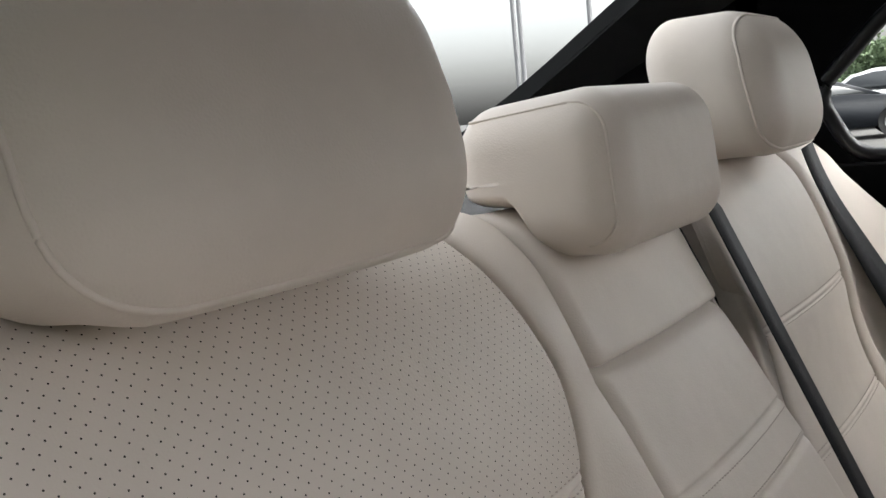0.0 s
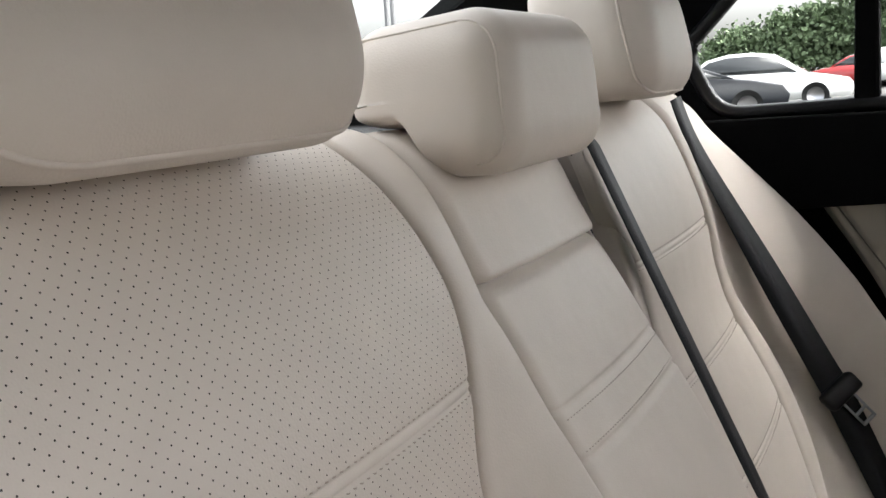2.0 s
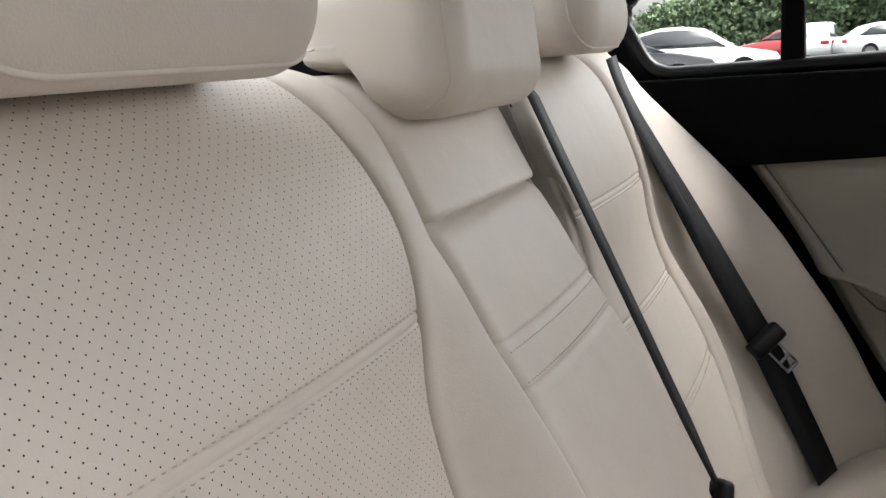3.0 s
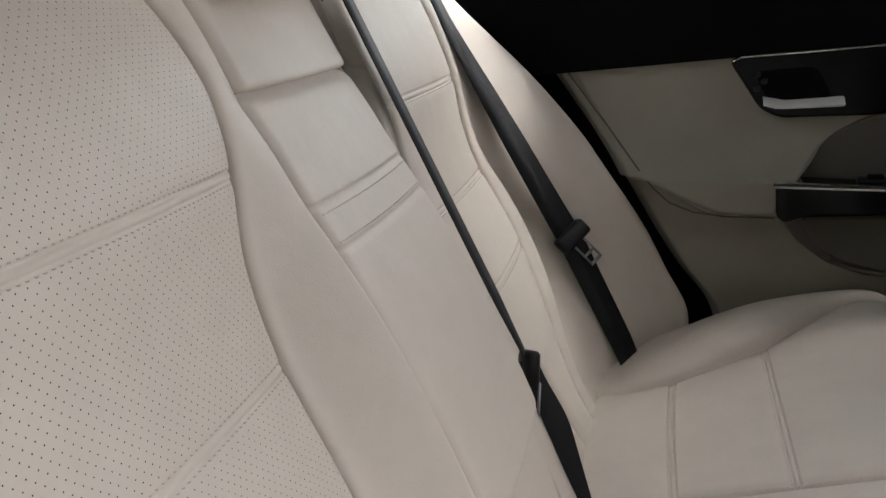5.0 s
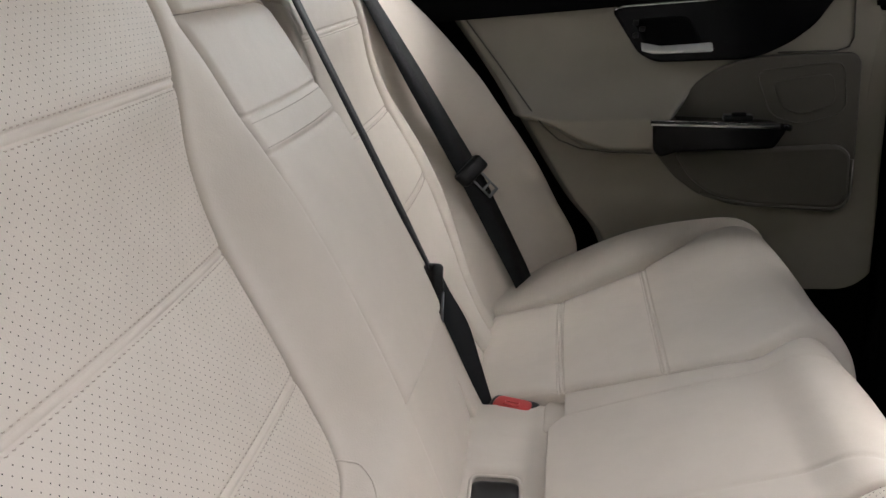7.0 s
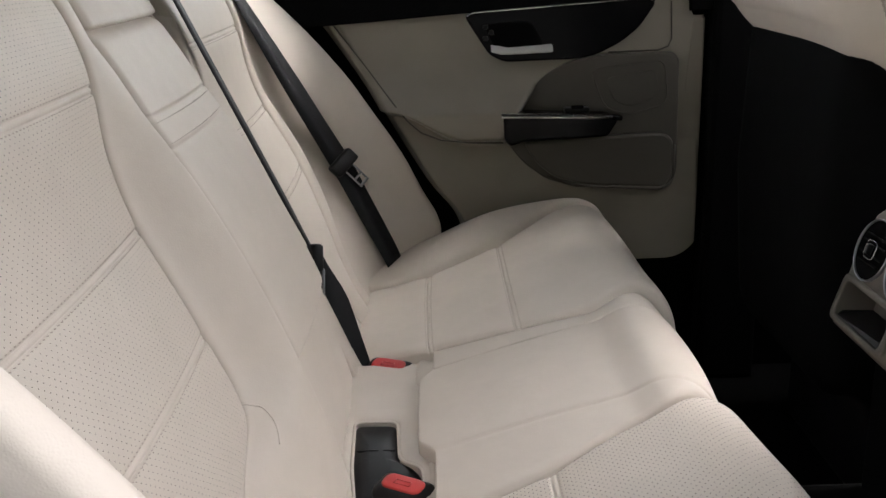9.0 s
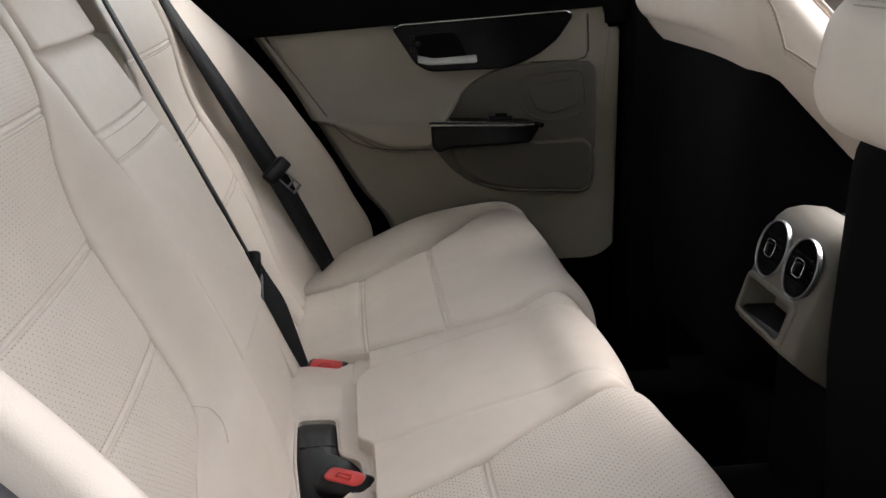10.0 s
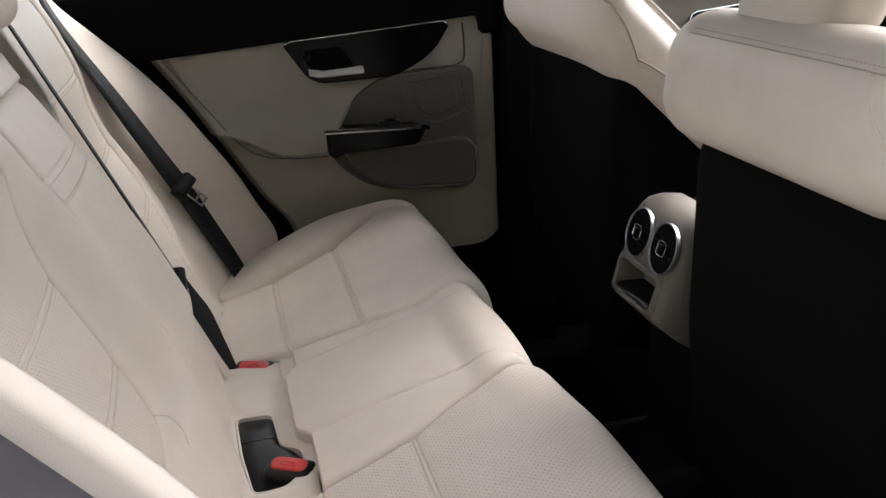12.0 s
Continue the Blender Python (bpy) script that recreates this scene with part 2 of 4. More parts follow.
for s in (-1, 1):
    rail = [((x, s * y, z), (x, s * 0.765, zz)) for x, y, z, zz in ((-0.20, 0.54, 1.262, 1.19), (0.1, 0.58, 1.275, 1.20), (0.55, 0.59, 1.27, 1.20), (1.05, 0.58, 1.26, 1.19), (1.40, 0.66, 1.06, 1.02), (1.72, 0.72, 0.86, 0.84))]
    plate("trim_roof_rail", rail, LINING, None, 0.03, (0, 0, 1), "dark roof rail trim above the doors", "structure")["category"] = "trim"
    pillar = [((x, s * y, z), (x, s * 0.765, zz)) for x, y, z, zz in ((-0.90, 0.70, 0.90, 0.80), (-0.70, 0.68, 1.0, 0.93), (-0.62, 0.66, 1.04, 0.99), (-0.47, 0.618, 1.118, 1.06), (-0.33, 0.575, 1.192, 1.13), (-0.20, 0.54, 1.262, 1.19))]
    plate("trim_rear_pillar", pillar, LINING, None, 0.03, (0, 0, 1), "dark cloth-covered rear roof pillar", "structure")["category"] = "pillar"
shelf = tagged(slab("trim_parcel_shelf", [(-0.92, -0.74), (-0.33, -0.74), (-0.33, 0.74), (-0.92, 0.74)], "z", 0.885, 0.905, LINING), "dark parcel shelf behind the rear seat", "shelf", kind="structure")
tail = tagged(slab("wall_rear", [(-0.74, 0.05), (0.74, 0.05), (0.74, 0.9), (-0.74, 0.9)], "x", -0.40, -0.37, TRIM), "black partition behind the rear seat", "wall", kind="structure")
front = tagged(slab("wall_front", [(-0.79, 0.05), (0.79, 0.05), (0.79, 0.84), (-0.79, 0.84)], "x", 1.70, 1.73, TRIM), "black bulkhead ahead of the front seats", "wall", kind="structure")
dash = thing("dashboard", "black soft-touch dashboard under the windscreen", "dashboard")
cushioned("dash_body", (0.2, 0.72, 0.14), (0.06, 0.03, 0.06), TRIM, dash, lambda x, y, z: (1.5 + x, y, 0.72 + z), 8)
tagged(slab("wall_left_front", [(0.655, 0.78), (0.80, 0.78), (0.80, 1.23), (0.655, 1.23)], "y", 0.766, 0.79, TRIM), "black inside of the front door window", "wall", kind="structure")

# side walls: left closed, right open at the rear door
left_win = rounded([(-0.195, 0.893), (-0.245, 0.985), (-0.145, 1.09), (0.05, 1.175), (0.56, 1.19), (0.60, 0.915)], 0.035, 5)
outer = []
c = Vector((0.2, 1.0))
for u, v in left_win:
    d = Vector((u, v)) - c
    k = min((0.46 if d.x > 0 else 0.55) / max(abs(d.x), 1e-6), (0.22 if d.y > 0 else 0.215) / max(abs(d.y), 1e-6))
    outer.append(tuple(c + d * k))
side_l = tagged(slab("wall_left", outer, "y", 0.745, 0.785, TRIM, hole=left_win), "black window surround of the closed rear door", "door frame", kind="structure")
tagged(slab("wall_left_low", [(-0.42, 0.05), (1.73, 0.05), (1.73, 0.786), (-0.42, 0.786)], "y", 0.765, 0.79, TRIM), "black door shell under the window", "wall", kind="structure")
tagged(slab("pillar_centre", [(0.645, 0.05), (0.76, 0.05), (0.74, 1.215), (0.645, 1.215)], "y", 0.70, 0.763, TRIM, None, 0.012), "black pillar between the doors", "pillar", kind="structure")
tagged(slab("pillar_rear_quarter", [(-0.92, 0.3), (-0.352, 0.3), (-0.352, 0.96), (-0.30, 1.2), (-0.5, 1.10), (-0.92, 0.9)], "y", 0.745, 0.785, TRIM), "black rear quarter trim", "pillar", kind="structure")
pane = tagged(slab("window_1", left_win, "y", 0.762, 0.766, GLASS), "clear side window of the rear door", "window", kind="structure")
pane.visible_shadow = False
bar = tagged(slab("window_divider", [(-0.017, 0.885), (0.017, 0.885), (0.012, 1.18), (-0.016, 1.16)], "y", 0.735, 0.762, TRIM, None, 0.006), "black upright bar dividing the side window", "window bar", kind="structure")
sash = tube("window_seal", [(u, 0.742, v) for u, v in left_win], 0.011, BLACK, None, True, 8)
tagged(sash, "grey rubber seal round the side window", "seal", kind="structure")
tagged(slab("wall_right_front", [(0.66, 0.05), (1.73, 0.05), (1.73, 0.86), (0.66, 0.90)], "y", -0.785, -0.76, TRIM), "black inside of the front door", "wall", kind="structure")
tagged(slab("pillar_centre_right", [(0.63, 0.05), (0.74, 0.05), (0.72, 1.215), (0.64, 1.215)], "y", -0.785, -0.72, TRIM, None, 0.012), "black pillar ahead of the open door", "pillar", kind="structure")
tagged(slab("pillar_rear_quarter_right", [(-0.92, 0.3), (-0.27, 0.3), (-0.25, 0.94), (-0.27, 1.02), (-0.25, 1.2), (-0.5, 1.10), (-0.92, 0.9)], "y", -0.785, -0.745, TRIM), "black rear quarter trim beside the open door", "pillar", kind="structure")
jamb = [(-0.262, 0.90), (-0.20, 0.868), (-0.14, 0.808), (-0.08, 0.751), (-0.03, 0.691), (0.02, 0.626), (0.08, 0.52), (0.11, 0.42), (0.12, 0.05), (-0.3, 0.05), (-0.3, 0.9)]
tagged(slab("door_jamb", jamb, "y", -0.775, -0.704, SEAL, None, 0.012), "dark grey door jamb with a rubber seal", "door jamb", kind="structure")
tagged(slab("door_sill", [(0.10, -0.80), (0.66, -0.80), (0.66, -0.70), (0.10, -0.70)], "z", -0.02, 0.10, SEAL, None, 0.015), "dark grey sill under the open door", "sill", kind="structure")

# rear window glass between the pillars
rear = [((x, -y, z), (x, y, z)) for x, y, z in ((-0.86, 0.70, 0.915), (-0.62, 0.66, 1.042), (-0.47, 0.618, 1.12), (-0.20, 0.54, 1.264))]
rg = plate("window_2", rear, GLASS, None, 0.004, (0, 0, 1), "clear heated rear window", "structure")
rg["category"] = "window"
rg.visible_shadow = False

# ---- the rear seat: shared profile of the backrest ----
PX = [0.045, 0.005, -0.025, -0.052, -0.090, -0.135, -0.153, -0.163, -0.180, -0.203, -0.222, -0.250, -0.285, -0.330, -0.355]
PZ = [0.300, 0.360, 0.420, 0.479, 0.565, 0.658, 0.720, 0.782, 0.830, 0.880, 0.908, 0.930, 0.938, 0.930, 0.900]
_k = np.arange(len(PX))
_u = np.linspace(0, len(PX) - 1, 900)
_x, _z = spline(_k, PX, _u), spline(_k, PZ, _u)
ARC = np.concatenate([[0], np.cumsum(np.hypot(np.diff(_x), np.diff(_z)))])
_top = int(np.argmax(_z))


def profile(s):
    """Place, normal and working height of the backrest at arc length s."""
    x, z = np.interp(s, ARC, _x), np.interp(s, ARC, _z)
    e = 0.006
    dx, dz = np.interp(s + e, ARC, _x) - np.interp(s - e, ARC, _x), np.interp(s + e, ARC, _z) - np.interp(s - e, ARC, _z)
    n = np.hypot(dx, dz) + 1e-9
    return x, z, dz / n, -dx / n, np.where(s > ARC[_top], _z[_top], z)


def arc_at(z):
    return np.interp(z, _z[: _top + 1], ARC[: _top + 1])


def back_x(z):
    return np.interp(z, _z[: _top + 1], _x[: _top + 1])


def arm_x(z):
    return spline([0.30, 0.38, 0.44, 0.515, 0.565, 0.59, 0.65, 0.711, 0.742, 0.79, 0.829, 0.863, 0.892, 0.93, 0.96], [0.05, 0.030, 0.010, -0.018, -0.039, -0.050, -0.080, -0.113, -0.131, -0.157, -0.181, -0.199, -0.214, -0.246, -0.28], z)


def inner_seam(z):
    return spline([0.30, 0.42, 0.445, 0.455, 0.463, 0.472, 0.487, 0.53, 0.56, 0.60, 0.667, 0.733, 0.78, 0.834, 0.868, 0.90, 0.93, 0.95], [0.34, 0.33, 0.318, 0.285, 0.245, 0.218, 0.204, 0.199, 0.199, 0.196, 0.193, 0.190, 0.179, 0.162, 0.167, 0.178, 0.188, 0.19], z)


def outer_seam(z):
    return spline([0.30, 0.42, 0.46, 0.50, 0.56, 0.62, 0.70, 0.78, 0.86, 0.93, 0.95], [0.40, 0.44, 0.478, 0.500, 0.516, 0.514, 0.492, 0.485, 0.494, 0.50, 0.50], z)


def strip_edge(z):
    return spline([0.30, 0.40, 0.44, 0.48, 0.54, 0.61, 0.70, 0.76, 0.82, 0.87, 0.93, 0.95], [0.45, 0.475, 0.51, 0.55, 0.57, 0.568, 0.527, 0.512, 0.518, 0.53, 0.53, 0.53], z)


def arm_right(z):
    """Left-hand flank of the armrest, a little wider lower down."""
    return 0.1170 + 0.012 * step(0.80, 0.66, z)


SEAMS_Z = [0.782, 0.655, 0.553]
SEAMS_S = [float(arc_at(z)) for z in SEAMS_Z]
ROWS_S = np.unique(np.round(np.concatenate([np.arange(0, ARC[-1], 0.0045)] + [q + np.linspace(-0.012, 0.012, 25) for q in SEAMS_S]), 5))


def place(s, y, d, sgn):
    x, z, nx, nz, _ = profile(s)
    return np.stack([x + nx * d, sgn * y, z + nz * d], -1)


def cross_seams(s):
    d = 0
    for q in SEAMS_S:
        d = d + dip(s - q - 0.003, 0.0016, 0.0013) + dip(s - q + 0.003, 0.0016, 0.0013) + dip(s - q, 0.0012, 0.008)
    return d


def insert_depth(s, y, b):
    z = profile(s)[4]
    a = inner_seam(z)
    t = np.clip((y - a) / (b - a), 0, 1)
    return 0.010 * np.sin(np.pi * t) ** 0.7 + dip(y - a, 0.0035, 0.0065) + dip(y - a, 0.008, 0.0018) + dip(y - b, 0.0035, 0.0065) + dip(y - b, 0.008, 0.0018) + cross_seams(s) * step(0, 0.02, t) * step(0, 0.02, 1 - t)


def seat_back(sgn, slot, perforated, label):
    wide = 0.03 if sgn < 0 else 0.0

    def outer_edge(z):
        return outer_seam(z) + wide

    def depth(s, y):
        z = profile(s)[4]
        return insert_depth(s, y, outer_edge(z))

    seat = thing("rear_bench_section", label, "seat back", "rear seat backs")
    s = ROWS_S[:, None]
    z = profile(s)[4]
    yin = (0.1235 if sgn < 0 else arm_right(z) + 0.004) + (0.056 * np.clip((z - 0.765) / 0.09, 0, 1) ** 0.8 if slot else 0 * z)
    a, b, g = inner_seam(z), outer_edge(z), strip_edge(z) + wide
    rise = np.maximum(arm_x(np.minimum(z, 0.905)) - back_x(np.minimum(z, 0.905)), 0) + (-0.0035 if sgn < 0 else -0.004)
    if sgn > 0:
        rise = rise * (0.45 + 0.55 * step(0.70, 0.80, z))
    # inner bolster
    t = np.concatenate([[0, 0], np.linspace(0, 0.9, 40) ** 1.2, np.linspace(0.9, 1, 12)])[None, :]
    y = yin + (a - yin) * t
    q = np.clip((y - yin) / 0.005, 0, 1)
    d = rise * (1 - step(-0.15, 1, t)) / (1 - float(step(-0.15, 1, 0))) + 0.003 * np.sin(np.pi * t) - 0.004 * (1 - np.sqrt(1 - (1 - q) ** 2)) + dip(y - a, 0.0035, 0.004) + dip(y - a, 0.008, 0.0016)
    d[:, 0], d[:, 1] = -0.06, -0.03
    cover = place(s + 0 * y, y, d, sgn)
    grid("inner_bolster", cover, LEATHER, seat, "smooth cream leather bolster", flip=sgn < 0)
    if sgn < 0:
        # the seam that closes the foot of the bolster
        k = np.linspace(0, 0.74, 50)
        yq = spline([0, 0.15, 0.3, 0.45, 0.6, 0.8, 1], [0.206, 0.199, 0.196, 0.201, 0.213, 0.236, 0.262], k)
        zq = spline([0, 0.15, 0.3, 0.45, 0.6, 0.8, 1], [0.483, 0.475, 0.469, 0.462, 0.453, 0.436, 0.410], k)
        foot = []
        for yv, zv in zip(yq, zq):
            r = arc_at(zv)
            row = np.array([[np.interp(r, ROWS_S, cover[:, c, i]) for i in range(3)] for c in range(2, cover.shape[1])])
            foot.append([np.interp(yv, -row[:, 1], row[:, i]) for i in range(3)])
        tube("bolster_seam", foot, 0.0010, LEATHER, seat, sides=6)
    # insert
    t = np.unique(np.concatenate([np.linspace(0, 1, 70), np.linspace(0, 0.05, 18), np.linspace(0.95, 1, 18)]))[None, :]
    y = a + (b - a) * t
    grid("insert_panel", place(s + 0 * y, y, depth(s + 0 * y, y), sgn), LEATHER, seat, "perforated cream leather centre panel" if perforated else "cream leather centre panel with cross seams", flip=sgn < 0)
    # side strip
    t = np.linspace(0, 1, 22)[None, :]
    y = b + (g - b) * t
    q = np.clip((g - y) / 0.018, 0, 1)
    d = 0.007 * np.sin(np.pi * t * 0.8) - 0.02 * (1 - np.sqrt(1 - (1 - q) ** 2)) + dip(y - b, 0.0035, 0.004) + dip(y - b, 0.008, 0.0018)
    d = np.concatenate([d, d[:, -1:] - 0.03, d[:, -1:] - 0.06], 1)
    y = np.concatenate([y, y[:, -1:], y[:, -1:] - 0.004], 1)
    grid("side_strip", place(s + 0 * y, y, d, sgn), LEATHER, seat, "narrow cream leather side strip", flip=sgn < 0)
    # back shell
    slab("back_shell", [(-0.02, 0.30), (-0.10, 0.45), (-0.20, 0.66), (-0.26, 0.86), (-0.34, 0.895), (-0.36, 0.30)], "y", sgn * 0.20, sgn * 0.52, TRIM, seat)
    # thread along the seams
    zz = np.linspace(0.45, 0.928, 240)
    for fn, off, nm in ((inner_seam, 0.003, "inner_stitching"), (outer_edge, -0.003, "outer_stitching")):
        yy = fn(zz) + off
        ss = arc_at(zz)
        stitches(nm, place(ss, yy, depth(ss, yy) + 0.0005, sgn), THREAD, seat)
    for q in SEAMS_S:
        zq = float(profile(q)[4])
        yy = np.linspace(float(inner_seam(zq)) + 0.006, float(outer_edge(zq)) - 0.006, 120)
        for off in (-0.0050, 0.0050):
            ss = np.full_like(yy, q + off)
            stitches("cross_stitching", place(ss, yy, depth(ss, yy) + 0.0003, sgn), THREAD, seat, 0.0034, 0.0026, 0.0009)
    if perforated:
        verts, faces = [], []
        ph, pv, rad = 0.0078, 0.0038, 0.00050
        for j, sv in enumerate(np.arange(arc_at(0.46), arc_at(0.931), pv)):
            if any(abs(sv - q) < 0.0066 for q in SEAMS_S):
                continue
            zq = float(profile(sv)[4])
            lo, hi = float(inner_seam(zq)) + 0.008, float(outer_edge(zq)) - 0.008
            ys = (np.arange(math.ceil(lo / ph), int(hi / ph)) + 0.5 * (j % 2)) * ph
            for yv in ys:
                o = len(verts)
                ring = [(sv + rad * math.sin(w), yv + rad * math.cos(w)) for w in np.arange(6) * math.pi / 3]
                for rs, ry in ring:
                    verts.append(place(rs, ry, float(depth(rs, ry)) + 0.00022, sgn))
                faces.append(tuple(range(o, o + 6)) if sgn > 0 else tuple(range(o + 5, o - 1, -1)))
        holes = link("perforation", verts, faces, HOLE, seat, "fine dark perforations", smooth=False)
        holes["kind"] = "stuff"
    return seat


back_r = seat_back(-1, False, True, "perforated cream leather rear backrest with stitched cross seams")
back_l = seat_back(1, True, False, "cream leather rear backrest with cross seams beside the belt slot")

# ---- side bolsters beside the doors ----
WZ = [0.30, 0.36, 0.403, 0.465, 0.53, 0.635, 0.67, 0.761, 0.822, 0.878, 0.906, 0.93]
WX = [0.135, 0.145, 0.143, 0.112, 0.080, 0.013, -0.010, -0.085, -0.145, -0.200, -0.222, -0.250]


def wing_point(z, t):
    """Front of the side bolster: t from 0 beside the backrest to 1 at its outer edge."""
    x0, x1 = back_x(z) - 0.012, spline(WZ, WX, z)
    y0 = strip_edge(z) - 0.022
    y = y0 + (0.685 - y0) * t
    x = x0 + (x1 - x0) * (0.18 * t + 0.82 * t**2.3)
    return x, y


for s in (-1, 1):
    wing = thing("side_bolster", "cream leather side bolster curving down beside the door", "seat bolster", "side bolsters")
    zz = np.linspace(0.30, 0.932, 150)[:, None]
    t = np.linspace(0, 1, 40)[None, :]
    x, y = wing_point(zz + 0 * t, t)
    if s < 0:
        x = x + 0.028 * t**2 * step(0.90, 0.80, zz)
    e = np.linspace(0, math.pi / 2, 9)[1:][None, :]
    xe, ye = x[:, -1:] - 0.018 * (1 - np.cos(e)) , 0.685 + 0.018 * np.sin(e)
    xs = np.concatenate([x, xe, xe[:, -1:] - 0.04, xe[:, -1:] - 0.13], 1)
    ys = np.concatenate([y, ye + 0 * zz, ye[:, -1:] + 0 * zz, ye[:, -1:] + 0 * zz], 1)
    grid("cover", np.stack([xs, s * ys, zz + 0 * xs], -1), LEATHER, wing, flip=s < 0)
    zq = np.linspace(0.42, 0.92, 160)
    tx, ty = wing_point(zq, np.full_like(zq, 0.985))
    if s < 0:
        tx = tx + 0.027 * step(0.90, 0.80, zq)
    stitches("edge_stitching", np.stack([tx - 0.001, s * (ty + 0.006), zq], -1), THREAD, wing, 0.004, 0.002, 0.0008, normal=(0.6, s * 0.8, 0))

# ---- centre backrest with the folded armrest ----
centre = thing("middle_seat", "cream leather centre backrest with folded armrest and strap", "armrest")


def block(name, z0, z1, half, top_in, parent, label="", lift=0.0, groove=(), bottom_in=0.012, flank=None):
    n = max(24, int((z1 - z0) / 0.0022))
    z = np.linspace(z0, z1, n)[:, None]
    t = np.concatenate([[-1, -1], np.sin(np.linspace(-1, 1, 90) * np.pi / 2), [1, 1]])[None, :]
    edge = np.clip((1 - np.abs(t)) * half / 0.011, 0, 1)
    x = arm_x(z) + lift - 0.004 + 0.005 * (1 - t**2) - 0.013 * (1 - np.sqrt(1 - (1 - edge) ** 2))
    for gz in groove:
        x = x + dip(z - gz, 0.0032, 0.0016)
    up = np.clip((z1 - z) / top_in, 0, 1)
    lo = np.clip((z - z0) / bottom_in, 0, 1)
    x = x - top_in * (1 - np.sqrt(1 - (1 - up) ** 2)) - bottom_in * (1 - np.sqrt(1 - (1 - lo) ** 2))
    x[:, 0], x[:, -1] = x[:, 0] - 0.06, x[:, -1] - 0.06
    y = half * t + 0 * z
    if flank:
        y = np.where(t > 0, t * flank(z), y)
    return grid(name, np.stack([x, y, z + 0 * t], -1), LEATHER, parent, label)


block("upper_block", 0.8270, 0.93, 0.117, 0.02, centre, "padded block under the headrest", 0.006, bottom_in=0.008)
arm = block("armrest", 0.476, 0.826, 0.1205, 0.012, centre, "folded armrest with stitched pull strap", 0.002, (0.7435, 0.7120), 0.024, arm_right)
block("foot_pad", 0.335, 0.500, 0.1230, 0.02, centre, "padded cream leather foot below the armrest", -0.016, bottom_in=0.02, flank=lambda z: arm_right(z) + 0.006)
for gz, off in ((0.7435, -0.0055), (0.7120, 0.0055)):
    yy = np.linspace(-0.112, 0.112, 120)
    stitches("strap_stitching", np.stack([arm_x(gz + off) - 0.002 + 0.005 * (1 - (yy / 0.1175) ** 2) + 0.0004, yy, np.full_like(yy, gz + off)], -1), THREAD, arm, 0.0026, 0.0022, 0.0009)
slab("slot_lining", [(-0.34, 0.760), (-0.178, 0.765), (-0.198, 0.83), (-0.222, 0.88), (-0.243, 0.91), (-0.34, 0.91)], "y", 0.1195, 0.150, TRIM, centre, label="black belt slot lining")
zl = np.linspace(0.772, 0.918, 40)[:, None]
wl = 0.003 + 0.004 * np.clip((zl - 0.772) / 0.10, 0, 1)
xl = arm_x(zl) - 0.008
lip_x = np.concatenate([xl - 0.03, xl - 0.002, xl, xl - 0.001, xl - 0.006, xl - 0.05], 1)
lip_y = 0.1185 + wl * np.array([[0, 0, 0.3, 0.75, 1.0, 1.05]])
grid("slot_lip", np.stack([lip_x, lip_y, zl + 0 * lip_x], -1), LEATHER, centre, "narrow cream leather lip beside the slot")

# ---- the rear cushion ----
CX = [-0.06, 0.00, 0.05, 0.12, 0.24, 0.32, 0.38, 0.415, 0.440, 0.456, 0.460, 0.450, 0.43]
CZ = [0.330, 0.336, 0.346, 0.366, 0.402, 0.423, 0.433, 0.428, 0.408, 0.368, 0.29, 0.16, 0.06]
_k = np.arange(len(CX))
_u = np.linspace(0, len(CX) - 1, 900)
_cx, _cz = spline(_k, CX, _u), spline(_k, CZ, _u)
CARC = np.concatenate([[0], np.cumsum(np.hypot(np.diff(_cx), np.diff(_cz)))])
_nose = int(np.argmax(_cx))


def cushion_profile(s):
    x, z = np.interp(s, CARC, _cx), np.interp(s, CARC, _cz)
    e = 0.006
    dx, dz = np.interp(s + e, CARC, _cx) - np.interp(s - e, CARC, _cx), np.interp(s + e, CARC, _cz) - np.interp(s - e, CARC, _cz)
    n = np.hypot(dx, dz) + 1e-9
    return x, z, -dz / n, dx / n, np.where(s > CARC[_nose], _cx[_nose], x)


def carc_at(x):
    return np.interp(x, _cx[: _nose + 1], CARC[: _nose + 1])


def cushion_inner(x):
    return spline([-0.06, 0.04, 0.12, 0.24, 0.30, 0.36, 0.41, 0.52], [0.19, 0.187, 0.170, 0.153, 0.148, 0.160, 0.190, 0.195], x)


def cushion_near(x):
    return spline([-0.06, 0.04, 0.139, 0.175, 0.212, 0.251, 0.294, 0.329, 0.364, 0.405, 0.52], [0.235, 0.236, 0.234, 0.229, 0.221, 0.207, 0.182, 0.163, 0.148, 0.128, 0.12], x)


def cushion_outer(x):
    return spline([-0.06, 0.014, 0.06, 0.121, 0.18, 0.239, 0.30, 0.35, 0.42, 0.52], [0.50, 0.495, 0.487, 0.487, 0.503, 0.53, 0.585, 0.640, 0.672, 0.68], x)


CSEAM = [0.122, 0.241]
CSEAM_S = [float(carc_at(x)) for x in CSEAM]
CROWS = np.unique(np.round(np.concatenate([np.arange(0, CARC[-1], 0.006), np.linspace(carc_at(0.09), carc_at(0.12), 24)] + [q + np.linspace(-0.012, 0.012, 25) for q in CSEAM_S]), 5))


def cplace(s, y, d):
    x, z, nx, nz, _ = cushion_profile(s)
    return np.stack([x + nx * d, y + 0 * x, z + nz * d], -1)


